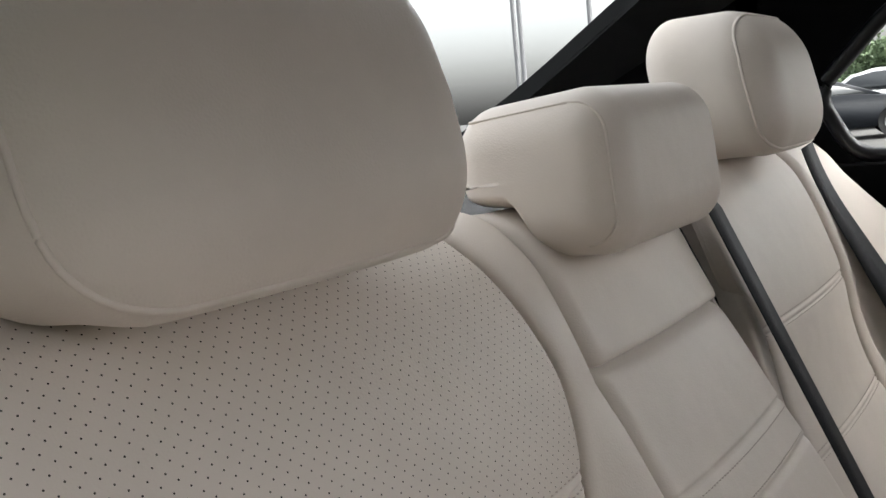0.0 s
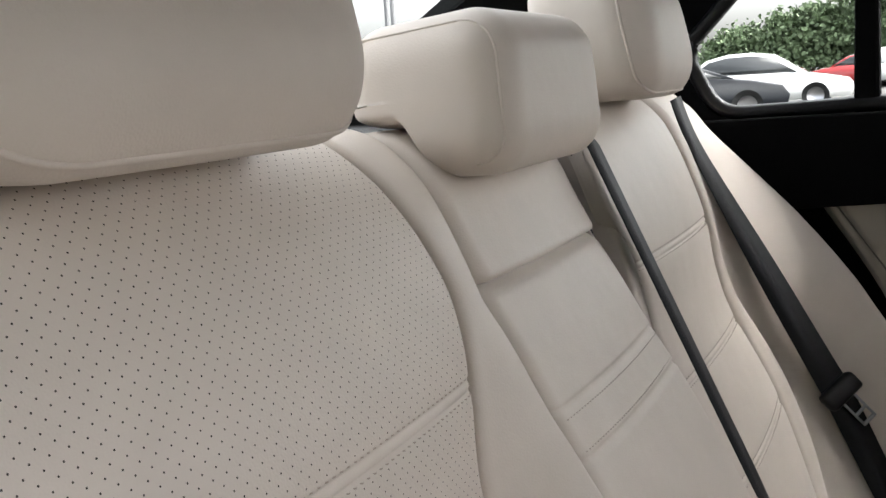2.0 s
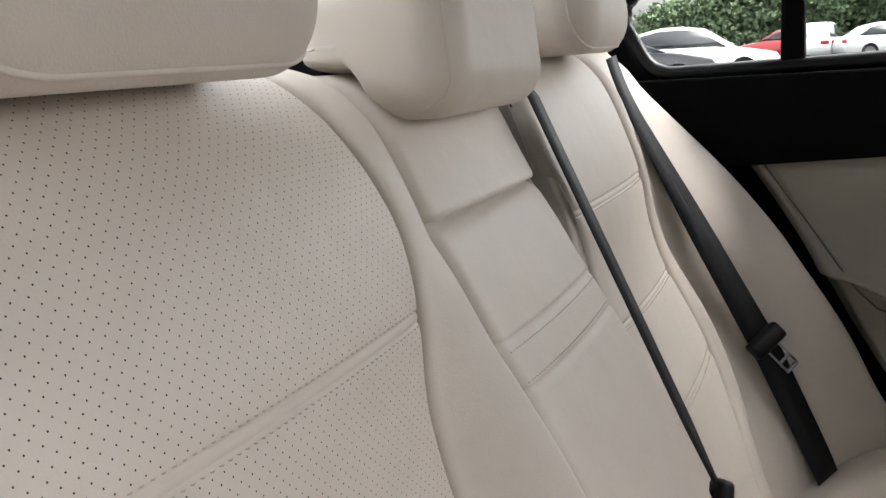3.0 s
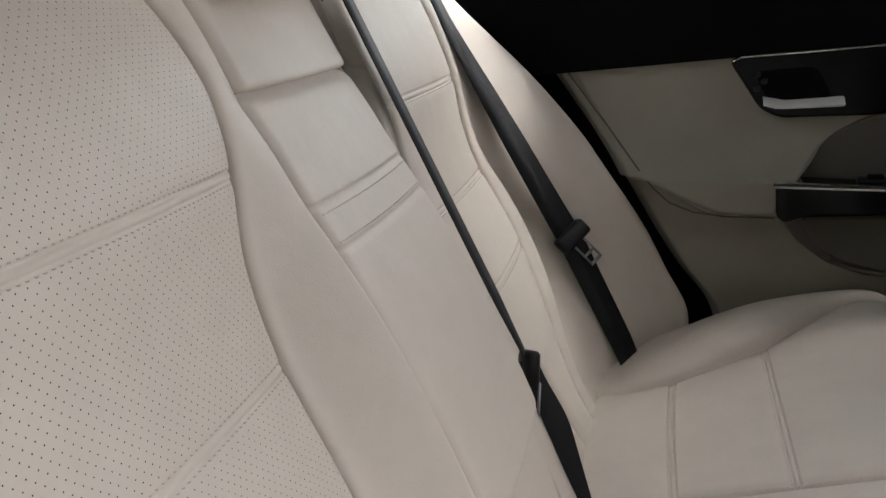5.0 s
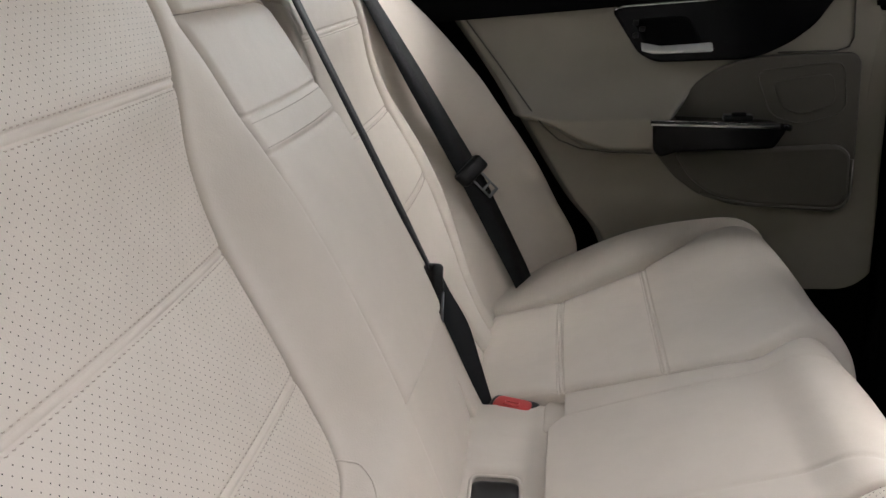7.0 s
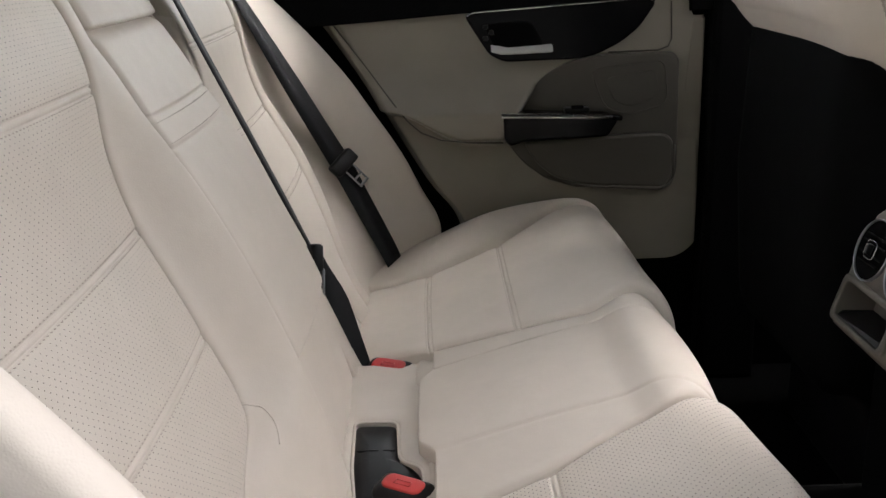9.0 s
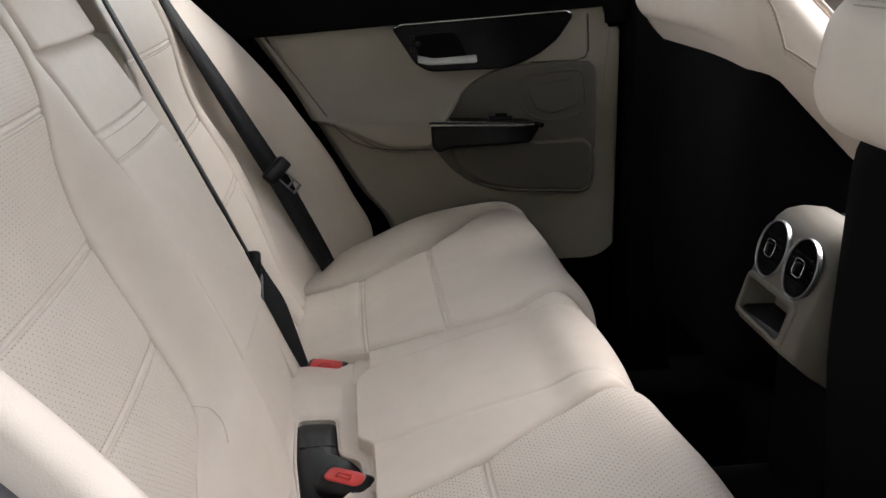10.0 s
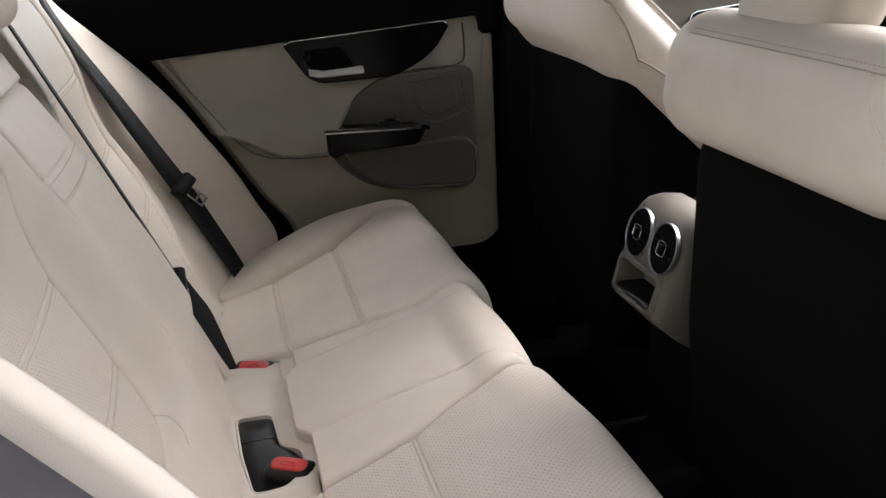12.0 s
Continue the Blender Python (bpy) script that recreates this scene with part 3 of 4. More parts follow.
def cushion_seat(s, y, near=False):
    """Height over the profile of the seating panel at |y|."""
    x = cushion_profile(s)[4]
    a, b = (cushion_near if near else cushion_inner)(x), cushion_outer(x)
    t = np.clip((y - a) / (b - a), 0, 1)
    d = 0.010 * np.sin(np.pi * t) ** 0.7 + dip(y - a, 0.005, 0.007) + dip(y - a, 0.011, 0.0018) + dip(y - b, 0.007, 0.010) + dip(y - b, 0.007, 0.0020) + dip(y - a, (0.003 if near else 0.010) * step(0.29, 0.37, x), 0.012)
    if near:
        d = d + 0.014 * step(0.39, 0.455, x) * step(0.0, 0.35, t) - 0.006 * step(0.36, 0.42, x) * (1 - step(0.0, 0.3, t))
    k = step(0, 0.02, t) * step(0, 0.02, 1 - t)
    for q in CSEAM_S:
        d = d + k * (dip(s - q - 0.003, 0.002, 0.0014) + dip(s - q + 0.003, 0.002, 0.0014) + dip(s - q, 0.0025, 0.012))
    return d - 0.012 * dip(x - 0.008, -1, 0.012) + 0.020 * step(0.33, 0.41, x) * np.exp(-(((y - a) / 0.10) ** 2)) * 0.6


bench = thing("rear_seat_cushion", "cream leather rear seat cushion with perforated seating panels", "seat cushion")
s = CROWS[:, None]
x = cushion_profile(s)[4]
for sg, nm in ((-1, "right"), (1, "left")):
    inner, near = (cushion_near, True) if sg < 0 else (cushion_inner, False)
    a, b = inner(x), cushion_outer(x)
    t = np.unique(np.concatenate([np.linspace(0, 1, 66), np.linspace(0, 0.05, 18), np.linspace(0.95, 1, 16)]))[None, :]
    y = a + (b - a) * t
    grid("seating_panel", cplace(s, sg * y, cushion_seat(s + 0 * y, y, near)), LEATHER, bench, "cream leather seating panel with cross seams", flip=sg > 0)
    t = np.linspace(0, 1, 40)[None, :]
    y = b + (0.695 - b) * t
    wide = np.clip((0.695 - b) / 0.19, 0.12, 1)
    d = (0.010 + 0.030 * step(0.04, 0.27, x)) * wide * np.sin(np.pi * t**0.8) ** 0.8 - 0.03 * step(0.8, 1, t) + dip(y - b, 0.007, 0.006) + dip(y - b, 0.007, 0.0020)
    d = np.concatenate([d, d[:, -1:] - 0.06, d[:, -1:] - 0.2], 1)
    y = np.concatenate([y, y[:, -1:] + 0.004, y[:, -1:] + 0.006], 1)
    grid("outer_bolster", cplace(s, sg * y, d), LEATHER, bench, "raised cream leather outer bolster", flip=sg > 0)
    xq = np.linspace(0.03, 0.43, 240)
    sq = carc_at(xq)
    yq = inner(xq) + 0.0035
    stitches("inner_stitching", cplace(sq, sg * yq, cushion_seat(sq, yq, near) + 0.0006), THREAD, bench, normal=(0, 0, 1))
    for q in CSEAM_S:
        xs = float(cushion_profile(q)[4])
        yq = np.linspace(float(inner(xs)) + 0.006, float(cushion_outer(xs)) - 0.006, 120)
        for off in (-0.0050, 0.0050):
            sq = np.full_like(yq, q + off)
            stitches("cross_stitching", cplace(sq, sg * yq, cushion_seat(sq, yq, near) + 0.0003), THREAD, bench, 0.0034, 0.0026, 0.0009, normal=(0, 0, 1))
    if sg < 0:
        verts, faces = [], []
        rad = 0.00060
        for j, sv in enumerate(np.arange(carc_at(0.14), carc_at(0.44), 0.0038)):
            if any(abs(sv - q) < 0.0066 for q in CSEAM_S):
                continue
            xv = float(cushion_profile(sv)[4])
            for yv in (np.arange(math.ceil((float(cushion_near(xv)) + 0.010) / 0.0078), int((float(cushion_outer(xv)) - 0.01) / 0.0078)) + 0.5 * (j % 2)) * 0.0078:
                o = len(verts)
                dd = float(cushion_seat(sv, yv, True)) + 0.0004
                for w in np.arange(6) * math.pi / 3:
                    verts.append(cplace(sv + rad * math.sin(w), sg * (yv + rad * math.cos(w)), dd))
                faces.append(tuple(range(o, o + 6)))
        link("perforation", verts, faces, HOLE, bench, "fine dark perforations", smooth=False)["kind"] = "stuff"
# centre section: from one seating panel to the other
t = np.unique(np.concatenate([np.linspace(-1, 1, 130), np.linspace(0.9, 1, 20), np.linspace(-1, -0.9, 20), np.linspace(0.58, 0.76, 40), np.linspace(-0.76, -0.58, 40)]))[None, :]
reach = np.where(t < 0, cushion_near(x), cushion_inner(x))
y = reach * t
ay = np.abs(y)
lift = 0.004 * np.cos(np.clip(ay / 0.105, 0, 1) * np.pi / 2) ** 0.6 + 0.006 * step(0.30, 0.38, x) * (1 - t**2) + 0.010 * step(0.33, 0.38, x) - 0.019 * step(0.385, 0.455, x)
d = lift + dip(ay - 0.105, 0.0016, 0.0022) + dip(ay - reach, 0.005, 0.006) + dip(ay - reach, 0.011, 0.0018) + dip(ay - reach, np.where(y < 0, 0.003, 0.010) * step(0.29, 0.37, x), 0.012)
rear_edge = 0.104 + 0.018 * step(0.075, 0.11, ay)
d = d - 0.045 * (1 - step(-0.007, 0.006, x - rear_edge))
grid("centre_section", cplace(s, y, d), LEATHER, bench, "smooth raised cream leather centre section", flip=True)
slab("cushion_base", [(-0.05, 0.06), (0.42, 0.06), (0.44, 0.30), (0.30, 0.33), (-0.05, 0.30)], "y", -0.67, 0.67, TRIM, bench)

# the flat leather shelf between backrest and cushion, with a well for a buckle
well = rounded([(0.030, 0.006), (0.082, 0.004), (0.087, -0.088), (0.112, -0.102), (0.116, -0.150), (0.086, -0.190), (0.044, -0.194), (0.034, -0.10)], 0.014, 5)
rim_o = []
c = Vector((0.058, -0.08))
for u, v in well:
    d = Vector((u, v)) - c
    k = min((0.068 if d.x > 0 else 0.12) / max(abs(d.x), 1e-6), (0.252 if d.y > 0 else 0.185) / max(abs(d.y), 1e-6))
    rim_o.append(tuple(c + d * k))
bm = bmesh.new()
rings = []
for o, z, mixk in ((rim_o, 0.340, 0), (rim_o, 0.347, 0.02), (rim_o, 0.3490, 0.5), (rim_o, 0.3490, 0.9), (rim_o, 0.3478, 0.97), (well, 0.343, 1), (well, 0.30, 1)):
    rings.append([bm.verts.new(((1 - mixk) * u + mixk * w[0], (1 - mixk) * v + mixk * w[1], z)) for (u, v), w in zip(o, well)])
for r1, r2 in zip(rings, rings[1:]):
    for i in range(len(r1)):
        bm.faces.new((r1[i - 1], r1[i], r2[i], r2[i - 1]))
part("rear_ledge", bm, LEATHER, bench, "flat cream leather ledge behind the cushion")
tube("ledge_piping", [(u, v, 0.3462) for u, v in well], 0.0022, LEATHER, bench, True)

for sg in (-1, 1):
    tab = [(0.100, 0.095), (0.150, 0.092), (0.156, 0.200), (0.125, 0.205), (0.102, 0.170)]
    if sg < 0:
        tab = [(0.117, 0.090), (0.146, 0.092), (0.150, 0.160), (0.130, 0.178), (0.119, 0.172)]
    slab("corner_flap", rounded([(u, sg * v) for u, v in tab], 0.012, 4), "z", 0.320, 0.3500, LEATHER, bench, 0.006, "leather corner flap by the buckle", segs=3)

# ---- headrests ----
def padded_front(y, z, half, r):
    """How far forward the front of a padded block lies at y, z."""
    dy, dz = max(0, abs(y) - half[1] + r[1]) / r[1], max(0, abs(z) - half[2] + r[2]) / r[2]
    return half[0] - r[0] + r[0] * math.sqrt(max(0.0, 1 - dy * dy - dz * dz))


for sg in (-1, 1):
    hr = thing("rear_headrest", "cream leather outer headrest with piped side seams", "headrest", "rear headrests")
    cx, cy, cz = -0.232, (0.349 if sg > 0 else -0.371), (1.004 if sg > 0 else 1.009)
    half, rr = (0.062, 0.108 if sg > 0 else 0.128, 0.072 if sg > 0 else 0.076), (0.040, 0.050, 0.054)

    def shape(x, y, z, cx=cx, cy=cy, cz=cz):
        k = 1 - 0.12 * max(0, z / 0.08) - 0.02 * max(0, -z / 0.08)
        return (cx + x - 0.22 * z + 0.008 * (1 - (y / 0.117) ** 2) * (1 if x > 0 else 0), cy + y * k, cz + z - 0.06 * max(0, -x) * (z < 0))

    cushioned("pad", half, rr, LEATHER, hr, shape, 40)
    ly, lz = half[1] - 0.006, half[2] - 0.006
    loop = rounded([(-ly, -lz), (ly, -lz), (ly, lz), (-ly, lz)], 0.050, 14)
    dense = []
    for p, q in zip(loop, loop[1:] + loop[:1]):
        dense += [(p[0] + (q[0] - p[0]) * k / 6, p[1] + (q[1] - p[1]) * k / 6) for k in range(6)]
    pts = [shape(padded_front(u, w, half, rr) - 0.0004, u, w) for u, w in dense]
    tube("front_piping", pts, 0.0017, LEATHER, hr, True)
    for e in (-0.05, 0.05):
        tube("post", [(-0.25, cy + e, 0.88), (-0.25, cy + e, 0.96)], 0.006, CHROME, hr, label="chrome post")

hr = thing("rear_headrest", "low cream leather middle headrest stepped over the backrest", "headrest", "rear headrests")


def shape_mid(x, y, z):
    zz = z
    if z < 0:
        zz = z * (1 - 0.66 * float(step(0.0, -0.022, x)))
    return (-0.228 + x - 0.10 * z, y * (1 - 0.05 * max(0, z / 0.07)), 0.950 + zz + 0.10 * x * (1 if z > 0 else 0.3))


MH, MR = (0.065, 0.108, 0.0555), (0.032, 0.034, 0.034)
cushioned("pad", MH, MR, LEATHER, hr, shape_mid, 44)
for e in (-1, 1):
    yy = e * 0.097
    crest = MH[2] - MR[2] + MR[2] * math.sqrt(1 - ((0.097 - MH[1] + MR[1]) / MR[1]) ** 2)
    path = [(padded_front(yy, z, MH, MR), z) for z in np.linspace(-crest, crest, 70)] + [(q, crest) for q in np.linspace(MH[0] - MR[0], -0.045, 40)]
    pts = [shape_mid(q + 0.0003, yy, zz) for q, zz in path]
    stitches("seam_stitching", [(p[0], p[1] - e * 0.003, p[2]) for p in pts], THREAD, hr, 0.0035, 0.0025, 0.0012, 0.0010, normal=(0.8, e * 0.2, 0.6))
    tube("seam", pts, 0.0011, LEATHER, hr)

# ---- seat belts ----
belt = thing("outer_seat_belt", "black seat belt with latch lying over the side bolster", "seat belt", "seat belts")
zc = np.linspace(0.925, 0.300, 60)
yc = np.interp(zc, [0.300, 0.53, 0.925], [0.568, 0.616, 0.546])
xc = np.interp(zc, [0.300, 0.53, 0.925], [0.088, -0.030, -0.226])
pts, across = [], []
for x, y, z in zip(xc, yc, zc):
    tt = np.linspace(0, 1, 80)
    wx, wy = wing_point(np.full(80, z), tt)
    dx = (np.interp(y + 0.02, wy, wx) - np.interp(y - 0.02, wy, wx))
    pts.append((max(x, float(np.interp(y, wy, wx)) + 0.004), y, z))
    across.append((0.8 * dx, 0.04, 0.004))
flat = np.convolve(np.pad([p[0] for p in pts], 8, mode="edge"), np.ones(17) / 17, mode="valid")
pts = [(float(f) + 0.004, p[1], p[2]) for f, p in zip(flat, pts)]
ribbon("webbing", pts, [0.047] * 60, across, BELT, belt, 0.0016)
k = int(np.argmin(abs(zc - 0.535)))
p0, sd = Vector(pts[k]), Vector(across[k]).normalized()
dn = (Vector(pts[k + 2]) - Vector(pts[k - 2])).normalized()
up = sd.cross(dn).normalized()
if up.x < 0:
    up = -up
lean = radians(22)
sd, dn = sd * math.cos(lean) - dn * math.sin(lean), dn * math.cos(lean) + sd * math.sin(lean)
rot = Matrix((sd, dn, up)).transposed()
tongue = box("latch_body", p0 + up * 0.007, (0.066, 0.026, 0.017), BLACK, belt, 0.006, 3, rot, "black latch plate holder")
bm = bmesh.new()
for c_, sz in (((-0.012, 0.032, 0.008), (0.004, 0.036, 0.003)), ((0.012, 0.032, 0.008), (0.004, 0.036, 0.003)), ((0, 0.049, 0.008), (0.028, 0.005, 0.003)), ((0, 0.034, 0.008), (0.026, 0.004, 0.003))):
    box_bm(bm, p0 + rot @ Vector(c_), sz, 0.001, 1, rot)
part("tongue", bm, STEEL, tongue, "steel tongue with a slot")

belt = thing("centre_seat_belt", "black centre seat belt hanging twisted with its latch", "seat belt", "seat belts")
a, b = Vector((-0.190, 0.144, 0.900)), Vector((-0.036, 0.214, 0.505))
n = 50
pts = [(-0.29, 0.140, 0.945), (-0.222, 0.145, 0.940)] + [tuple(a.lerp(b, i / (n - 1))) for i in range(n)]
across = [(-0.06, 1.0, -0.16) for i in range(n + 2)]
ribbon("webbing", pts, [0.047 - 0.020 * float(step(0.8, 1, i / (n + 1))) for i in range(n + 2)], across, BELT, belt, 0.0016)
pts = [tuple(Vector((-0.034, 0.214, 0.500)).lerp(Vector((0.021, 0.176, 0.315)), i / 19)) for i in range(20)]
ribbon("lower_webbing", pts, [0.022 + 0.030 * float(step(0, 0.45, i / 19)) for i in range(20)], [(0.85, 0.30, 0.25)] * 20, BELT, belt, 0.0016)
rot = Euler((radians(-14), radians(12), radians(35))).to_matrix()
lb = box("latch_body", (-0.032, 0.213, 0.490), (0.016, 0.030, 0.040), BLACK, belt, 0.006, 3, rot, "black latch holder")
bm = bmesh.new()
for c_, sz in (((0.008, -0.011, -0.034), (0.003, 0.004, 0.040)), ((0.008, 0.011, -0.034), (0.003, 0.004, 0.040)), ((0.008, 0, -0.053), (0.003, 0.026, 0.005))):
    box_bm(bm, Vector((-0.032, 0.213, 0.490)) + rot @ Vector(c_), sz, 0.001, 1, rot)
part("tongue", bm, STEEL, lb, "steel tongue")


def buckle(loc, rz, tilt, label):
    m = Matrix.Translation(loc) @ Euler((radians(tilt), 0, radians(rz))).to_matrix().to_4x4()
    ob = thing("seat_belt_buckle", label, "buckle", "seat belt buckles")
    bm = bmesh.new()
    box_bm(bm, (0, 0, -0.035), (0.066, 0.040, 0.070), 0.0110, 5)
    bm.transform(m)
    part("housing", bm, BLACK, ob, "black plastic housing")
    bm = bmesh.new()
    outline = rounded([(-0.0240, -0.0105), (0.0240, -0.0105), (0.0240, 0.0125), (-0.0240, 0.0125)], 0.0100, 6)
    rings = [[bm.verts.new((u * k, v * k, z)) for u, v in outline] for k, z in ((1.0, -0.004), (1.0, 0.0006), (0.95, 0.0016), (0.8, 0.0020))]
    for r1, r2 in zip(rings, rings[1:]):
        for i in range(len(r1)):
            bm.faces.new((r1[i - 1], r1[i], r2[i], r2[i - 1]))
    bm.faces.new(rings[-1])
    bm.transform(m)
    button = part("release_button", bm, RED, ob, "bright red release button")
    bm = bmesh.new()
    for c_, sz in (((0, -0.003, 0.0026), (0.018, 0.0008, 0.0006)), ((0, 0.003, 0.0026), (0.018, 0.0008, 0.0006)), ((-0.009, 0, 0.0026), (0.001, 0.007, 0.0008)), ((0.009, 0, 0.0026), (0.001, 0.007, 0.0008))):
        box_bm(bm, c_, sz)
    bm.transform(m)
    part("embossed_mark", bm, RED, button)
    return ob


buckle((0.092, -0.150, 0.354), -30, 8, "black seat belt buckle with red button standing in its well")
buckle((0.064, 0.168, 0.3470), -22, 16, "black seat belt buckle with red button behind the cushion")
insert = thing("buckle_well_tray", "glossy black moulded tray in the ledge of the seat", "tray")
bm = bmesh.new()
zt = lambda v: 0.3465 - 0.16 * max(0, -v - 0.068)
rings = []
for k, dz in ((1.0, -0.014), (0.96, -0.004), (0.85, 0.0), (0.6, 0.003), (0.3, 0.004)):
    cu, cv = 0.0595, -0.08
    rings.append([bm.verts.new((cu + (u - cu) * k, cv + (v - cv) * k, zt(cv + (v - cv) * k) + dz)) for u, v in well])
for r1, r2 in zip(rings, rings[1:]):
    for i in range(len(r1)):
        bm.faces.new((r1[i - 1], r1[i], r2[i], r2[i - 1]))
bm.faces.new(rings[-1])
part("tray_body", bm, BLACK, insert)
box("tray_rib", (0.060, -0.068, 0.3485), (0.044, 0.0022, 0.0025), BLACK, insert, 0.0015)

# ---- the left rear door ----
door = thing("door_1", "cream door card with black handle panel and chrome-edged armrest", "door", kind="structure")


def top_line(x):
    return 0.768 + 0.055 * (np.asarray(x) + 0.08)


u = np.linspace(0, 1, 160)[None, :]
v = np.linspace(0, 1, 180)[:, None]
zz = 0.305 + 0.495 * v
left_edge = spline([0.26, 0.40, 0.46, 0.52, 0.60, 0.70, 0.765, 0.80], [0.20, 0.175, 0.130, 0.092, 0.046, -0.018, -0.062, -0.085], zz)
xs = left_edge + (0.639 - left_edge) * u
zz = np.minimum(zz + 0 * xs, np.minimum(top_line(xs), 0.80) - 0.040 * step(0.596, 0.612, xs))
zz = np.maximum(zz, 0.305 + 0.055 * np.clip((xs - 0.56) / 0.086, 0, 1) ** 3)
shelf_out = np.clip((0.705 - zz) / 0.100, 0, 1) ** 2.3 * step(0.535 + 0.06 * (1 - step(0.06, 0.20, xs)), 0.560 + 0.05 * (1 - step(0.06, 0.20, xs)), zz)
bulge = 0.068 * shelf_out * (0.35 + 0.65 * step(-0.06, 0.16, xs)) * (1 - 0.97 * step(-0.004, 0.022, xs - np.interp(zz, [0.50, 0.53, 0.56, 0.597, 0.645, 0.685, 0.70], [0.305, 0.280, 0.264, 0.283, 0.321, 0.385, 0.46])))
low = 0.012 * (1 - step(0.45, 0.56, zz))
groove = -0.004 * np.exp(-(((xs + 0.035 - 0.55 * np.clip(0.767 - zz, 0, 0.2)) / 0.004) ** 2)) * step(0.58, 0.60, zz)
edge = 0.03 * step(0.630, 0.639, xs) + 0.025 * (1 - step(0, 0.014, xs - left_edge))
yy = 0.727 - bulge - low - groove + edge
grid("card", np.stack([xs, yy, zz], -1), VINYL, door, "soft cream vinyl door card, base darkened for shade")
slab("upper_trim", [(-0.30, 0.747), (0.602, 0.799), (0.604, 0.768), (0.650, 0.771), (0.650, 0.895), (-0.30, 0.885)], "y", 0.715, 0.765, TRIM, door, 0.003, "black upper door trim below the window")
arch = [(0.262, 0.56), (0.272, 0.58), (0.290, 0.608), (0.321, 0.645), (0.350, 0.668), (0.385, 0.685), (0.43, 0.695), (0.575, 0.698), (0.586, 0.685), (0.590, 0.475), (0.582, 0.450), (0.56, 0.440), (0.40, 0.452), (0.345, 0.470), (0.305, 0.500), (0.277, 0.535)]
slab("pocket_panel", rounded(arch, 0.01, 2), "y", 0.7105, 0.745, TAUPE, door, 0.003, "taupe lower panel with the door pocket, darkened for shade")
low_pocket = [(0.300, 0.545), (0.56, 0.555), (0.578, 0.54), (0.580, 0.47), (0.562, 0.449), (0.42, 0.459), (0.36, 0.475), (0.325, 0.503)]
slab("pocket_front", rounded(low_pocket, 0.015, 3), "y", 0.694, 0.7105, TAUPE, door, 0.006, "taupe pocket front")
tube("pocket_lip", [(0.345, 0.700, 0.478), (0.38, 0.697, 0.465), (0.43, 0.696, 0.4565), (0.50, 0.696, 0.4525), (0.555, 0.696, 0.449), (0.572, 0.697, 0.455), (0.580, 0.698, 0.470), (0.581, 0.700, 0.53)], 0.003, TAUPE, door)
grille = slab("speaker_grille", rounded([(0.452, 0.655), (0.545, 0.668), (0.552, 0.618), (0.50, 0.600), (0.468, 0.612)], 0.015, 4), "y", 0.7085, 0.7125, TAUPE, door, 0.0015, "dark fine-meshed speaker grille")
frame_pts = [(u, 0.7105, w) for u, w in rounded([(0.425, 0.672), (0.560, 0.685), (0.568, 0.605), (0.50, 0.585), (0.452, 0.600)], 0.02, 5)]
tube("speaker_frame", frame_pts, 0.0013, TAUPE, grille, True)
panel = rounded([(0.199, 0.770), (0.213, 0.779), (0.530, 0.796), (0.541, 0.784), (0.512, 0.742), (0.478, 0.716), (0.438, 0.697), (0.400, 0.690), (0.270, 0.688), (0.242, 0.702)], 0.012, 4)
hp = slab("handle_panel", panel, "y", 0.712, 0.735, GLOSS, door, 0.004, "glossy black handle panel")
tube("panel_edge", [(0.203, 0.711, 0.772), (0.214, 0.711, 0.7775), (0.37, 0.711, 0.7855), (0.525, 0.711, 0.7940), (0.537, 0.711, 0.787)], 0.0022, CHROME, hp, label="thin bright metal edge")
slab("handle_recess", rounded([(0.232, 0.757), (0.318, 0.761), (0.345, 0.708), (0.258, 0.704)], 0.015, 4), "y", 0.7085, 0.716, TRIM, hp, 0.003)
bm = bmesh.new()
lev = rounded([(0.243, 0.7205), (0.262, 0.7175), (0.275, 0.7145), (0.356, 0.7185), (0.353, 0.7085), (0.285, 0.7040), (0.262, 0.7045)], 0.004, 3)
lo = [bm.verts.new((u, 0.703, w)) for u, w in lev]
hi = [bm.verts.new((u, 0.692, 0.7068 + (w - 0.7118) * 0.35)) for u, w in lev]
bk = [bm.verts.new((u, 0.712, w)) for u, w in lev]
for r1, r2 in ((bk, lo), (lo, hi)):
    for i in range(len(r1)):
        bm.faces.new((r1[i - 1], r1[i], r2[i], r2[i - 1]))
bm.faces.new(hi)
part("lever", bm, SILVER, hp, "satin silver door lever")
for k in (0, 1, 2):
    box("seat_button", (0.236 + 0.010 * (k == 1), 0.707, 0.752 - 0.010 * k), (0.009, 0.004, 0.008), BLACK, hp, 0.0015)
grip = slab("arm_grip", rounded([(0.262, 0.604), (0.452, 0.594), (0.468, 0.588), (0.449, 0.558), (0.300, 0.554), (0.275, 0.545), (0.264, 0.556)], 0.008, 3), "y", 0.652, 0.735, GLOSS, door, 0.004, "black pull grip of the armrest")
rows = []
for i in range(25):
    t = i / 24
    x, z = 0.259 + 0.196 * t, 0.6015 - 0.0075 * t
    ring = [(x, 0.650 - 0.007 * math.cos(w), z + 0.0002 + 0.0052 * math.sin(w)) for w in np.linspace(0, 2 * math.pi, 13)]
    rows.append(ring)
grid("chrome_bar", np.array(rows), CHROME, grip, "bright chrome bar")
tube("grip_tip", [(0.455, 0.650, 0.594), (0.464, 0.651, 0.5925), (0.472, 0.654, 0.590)], 0.005, GLOSS, grip)
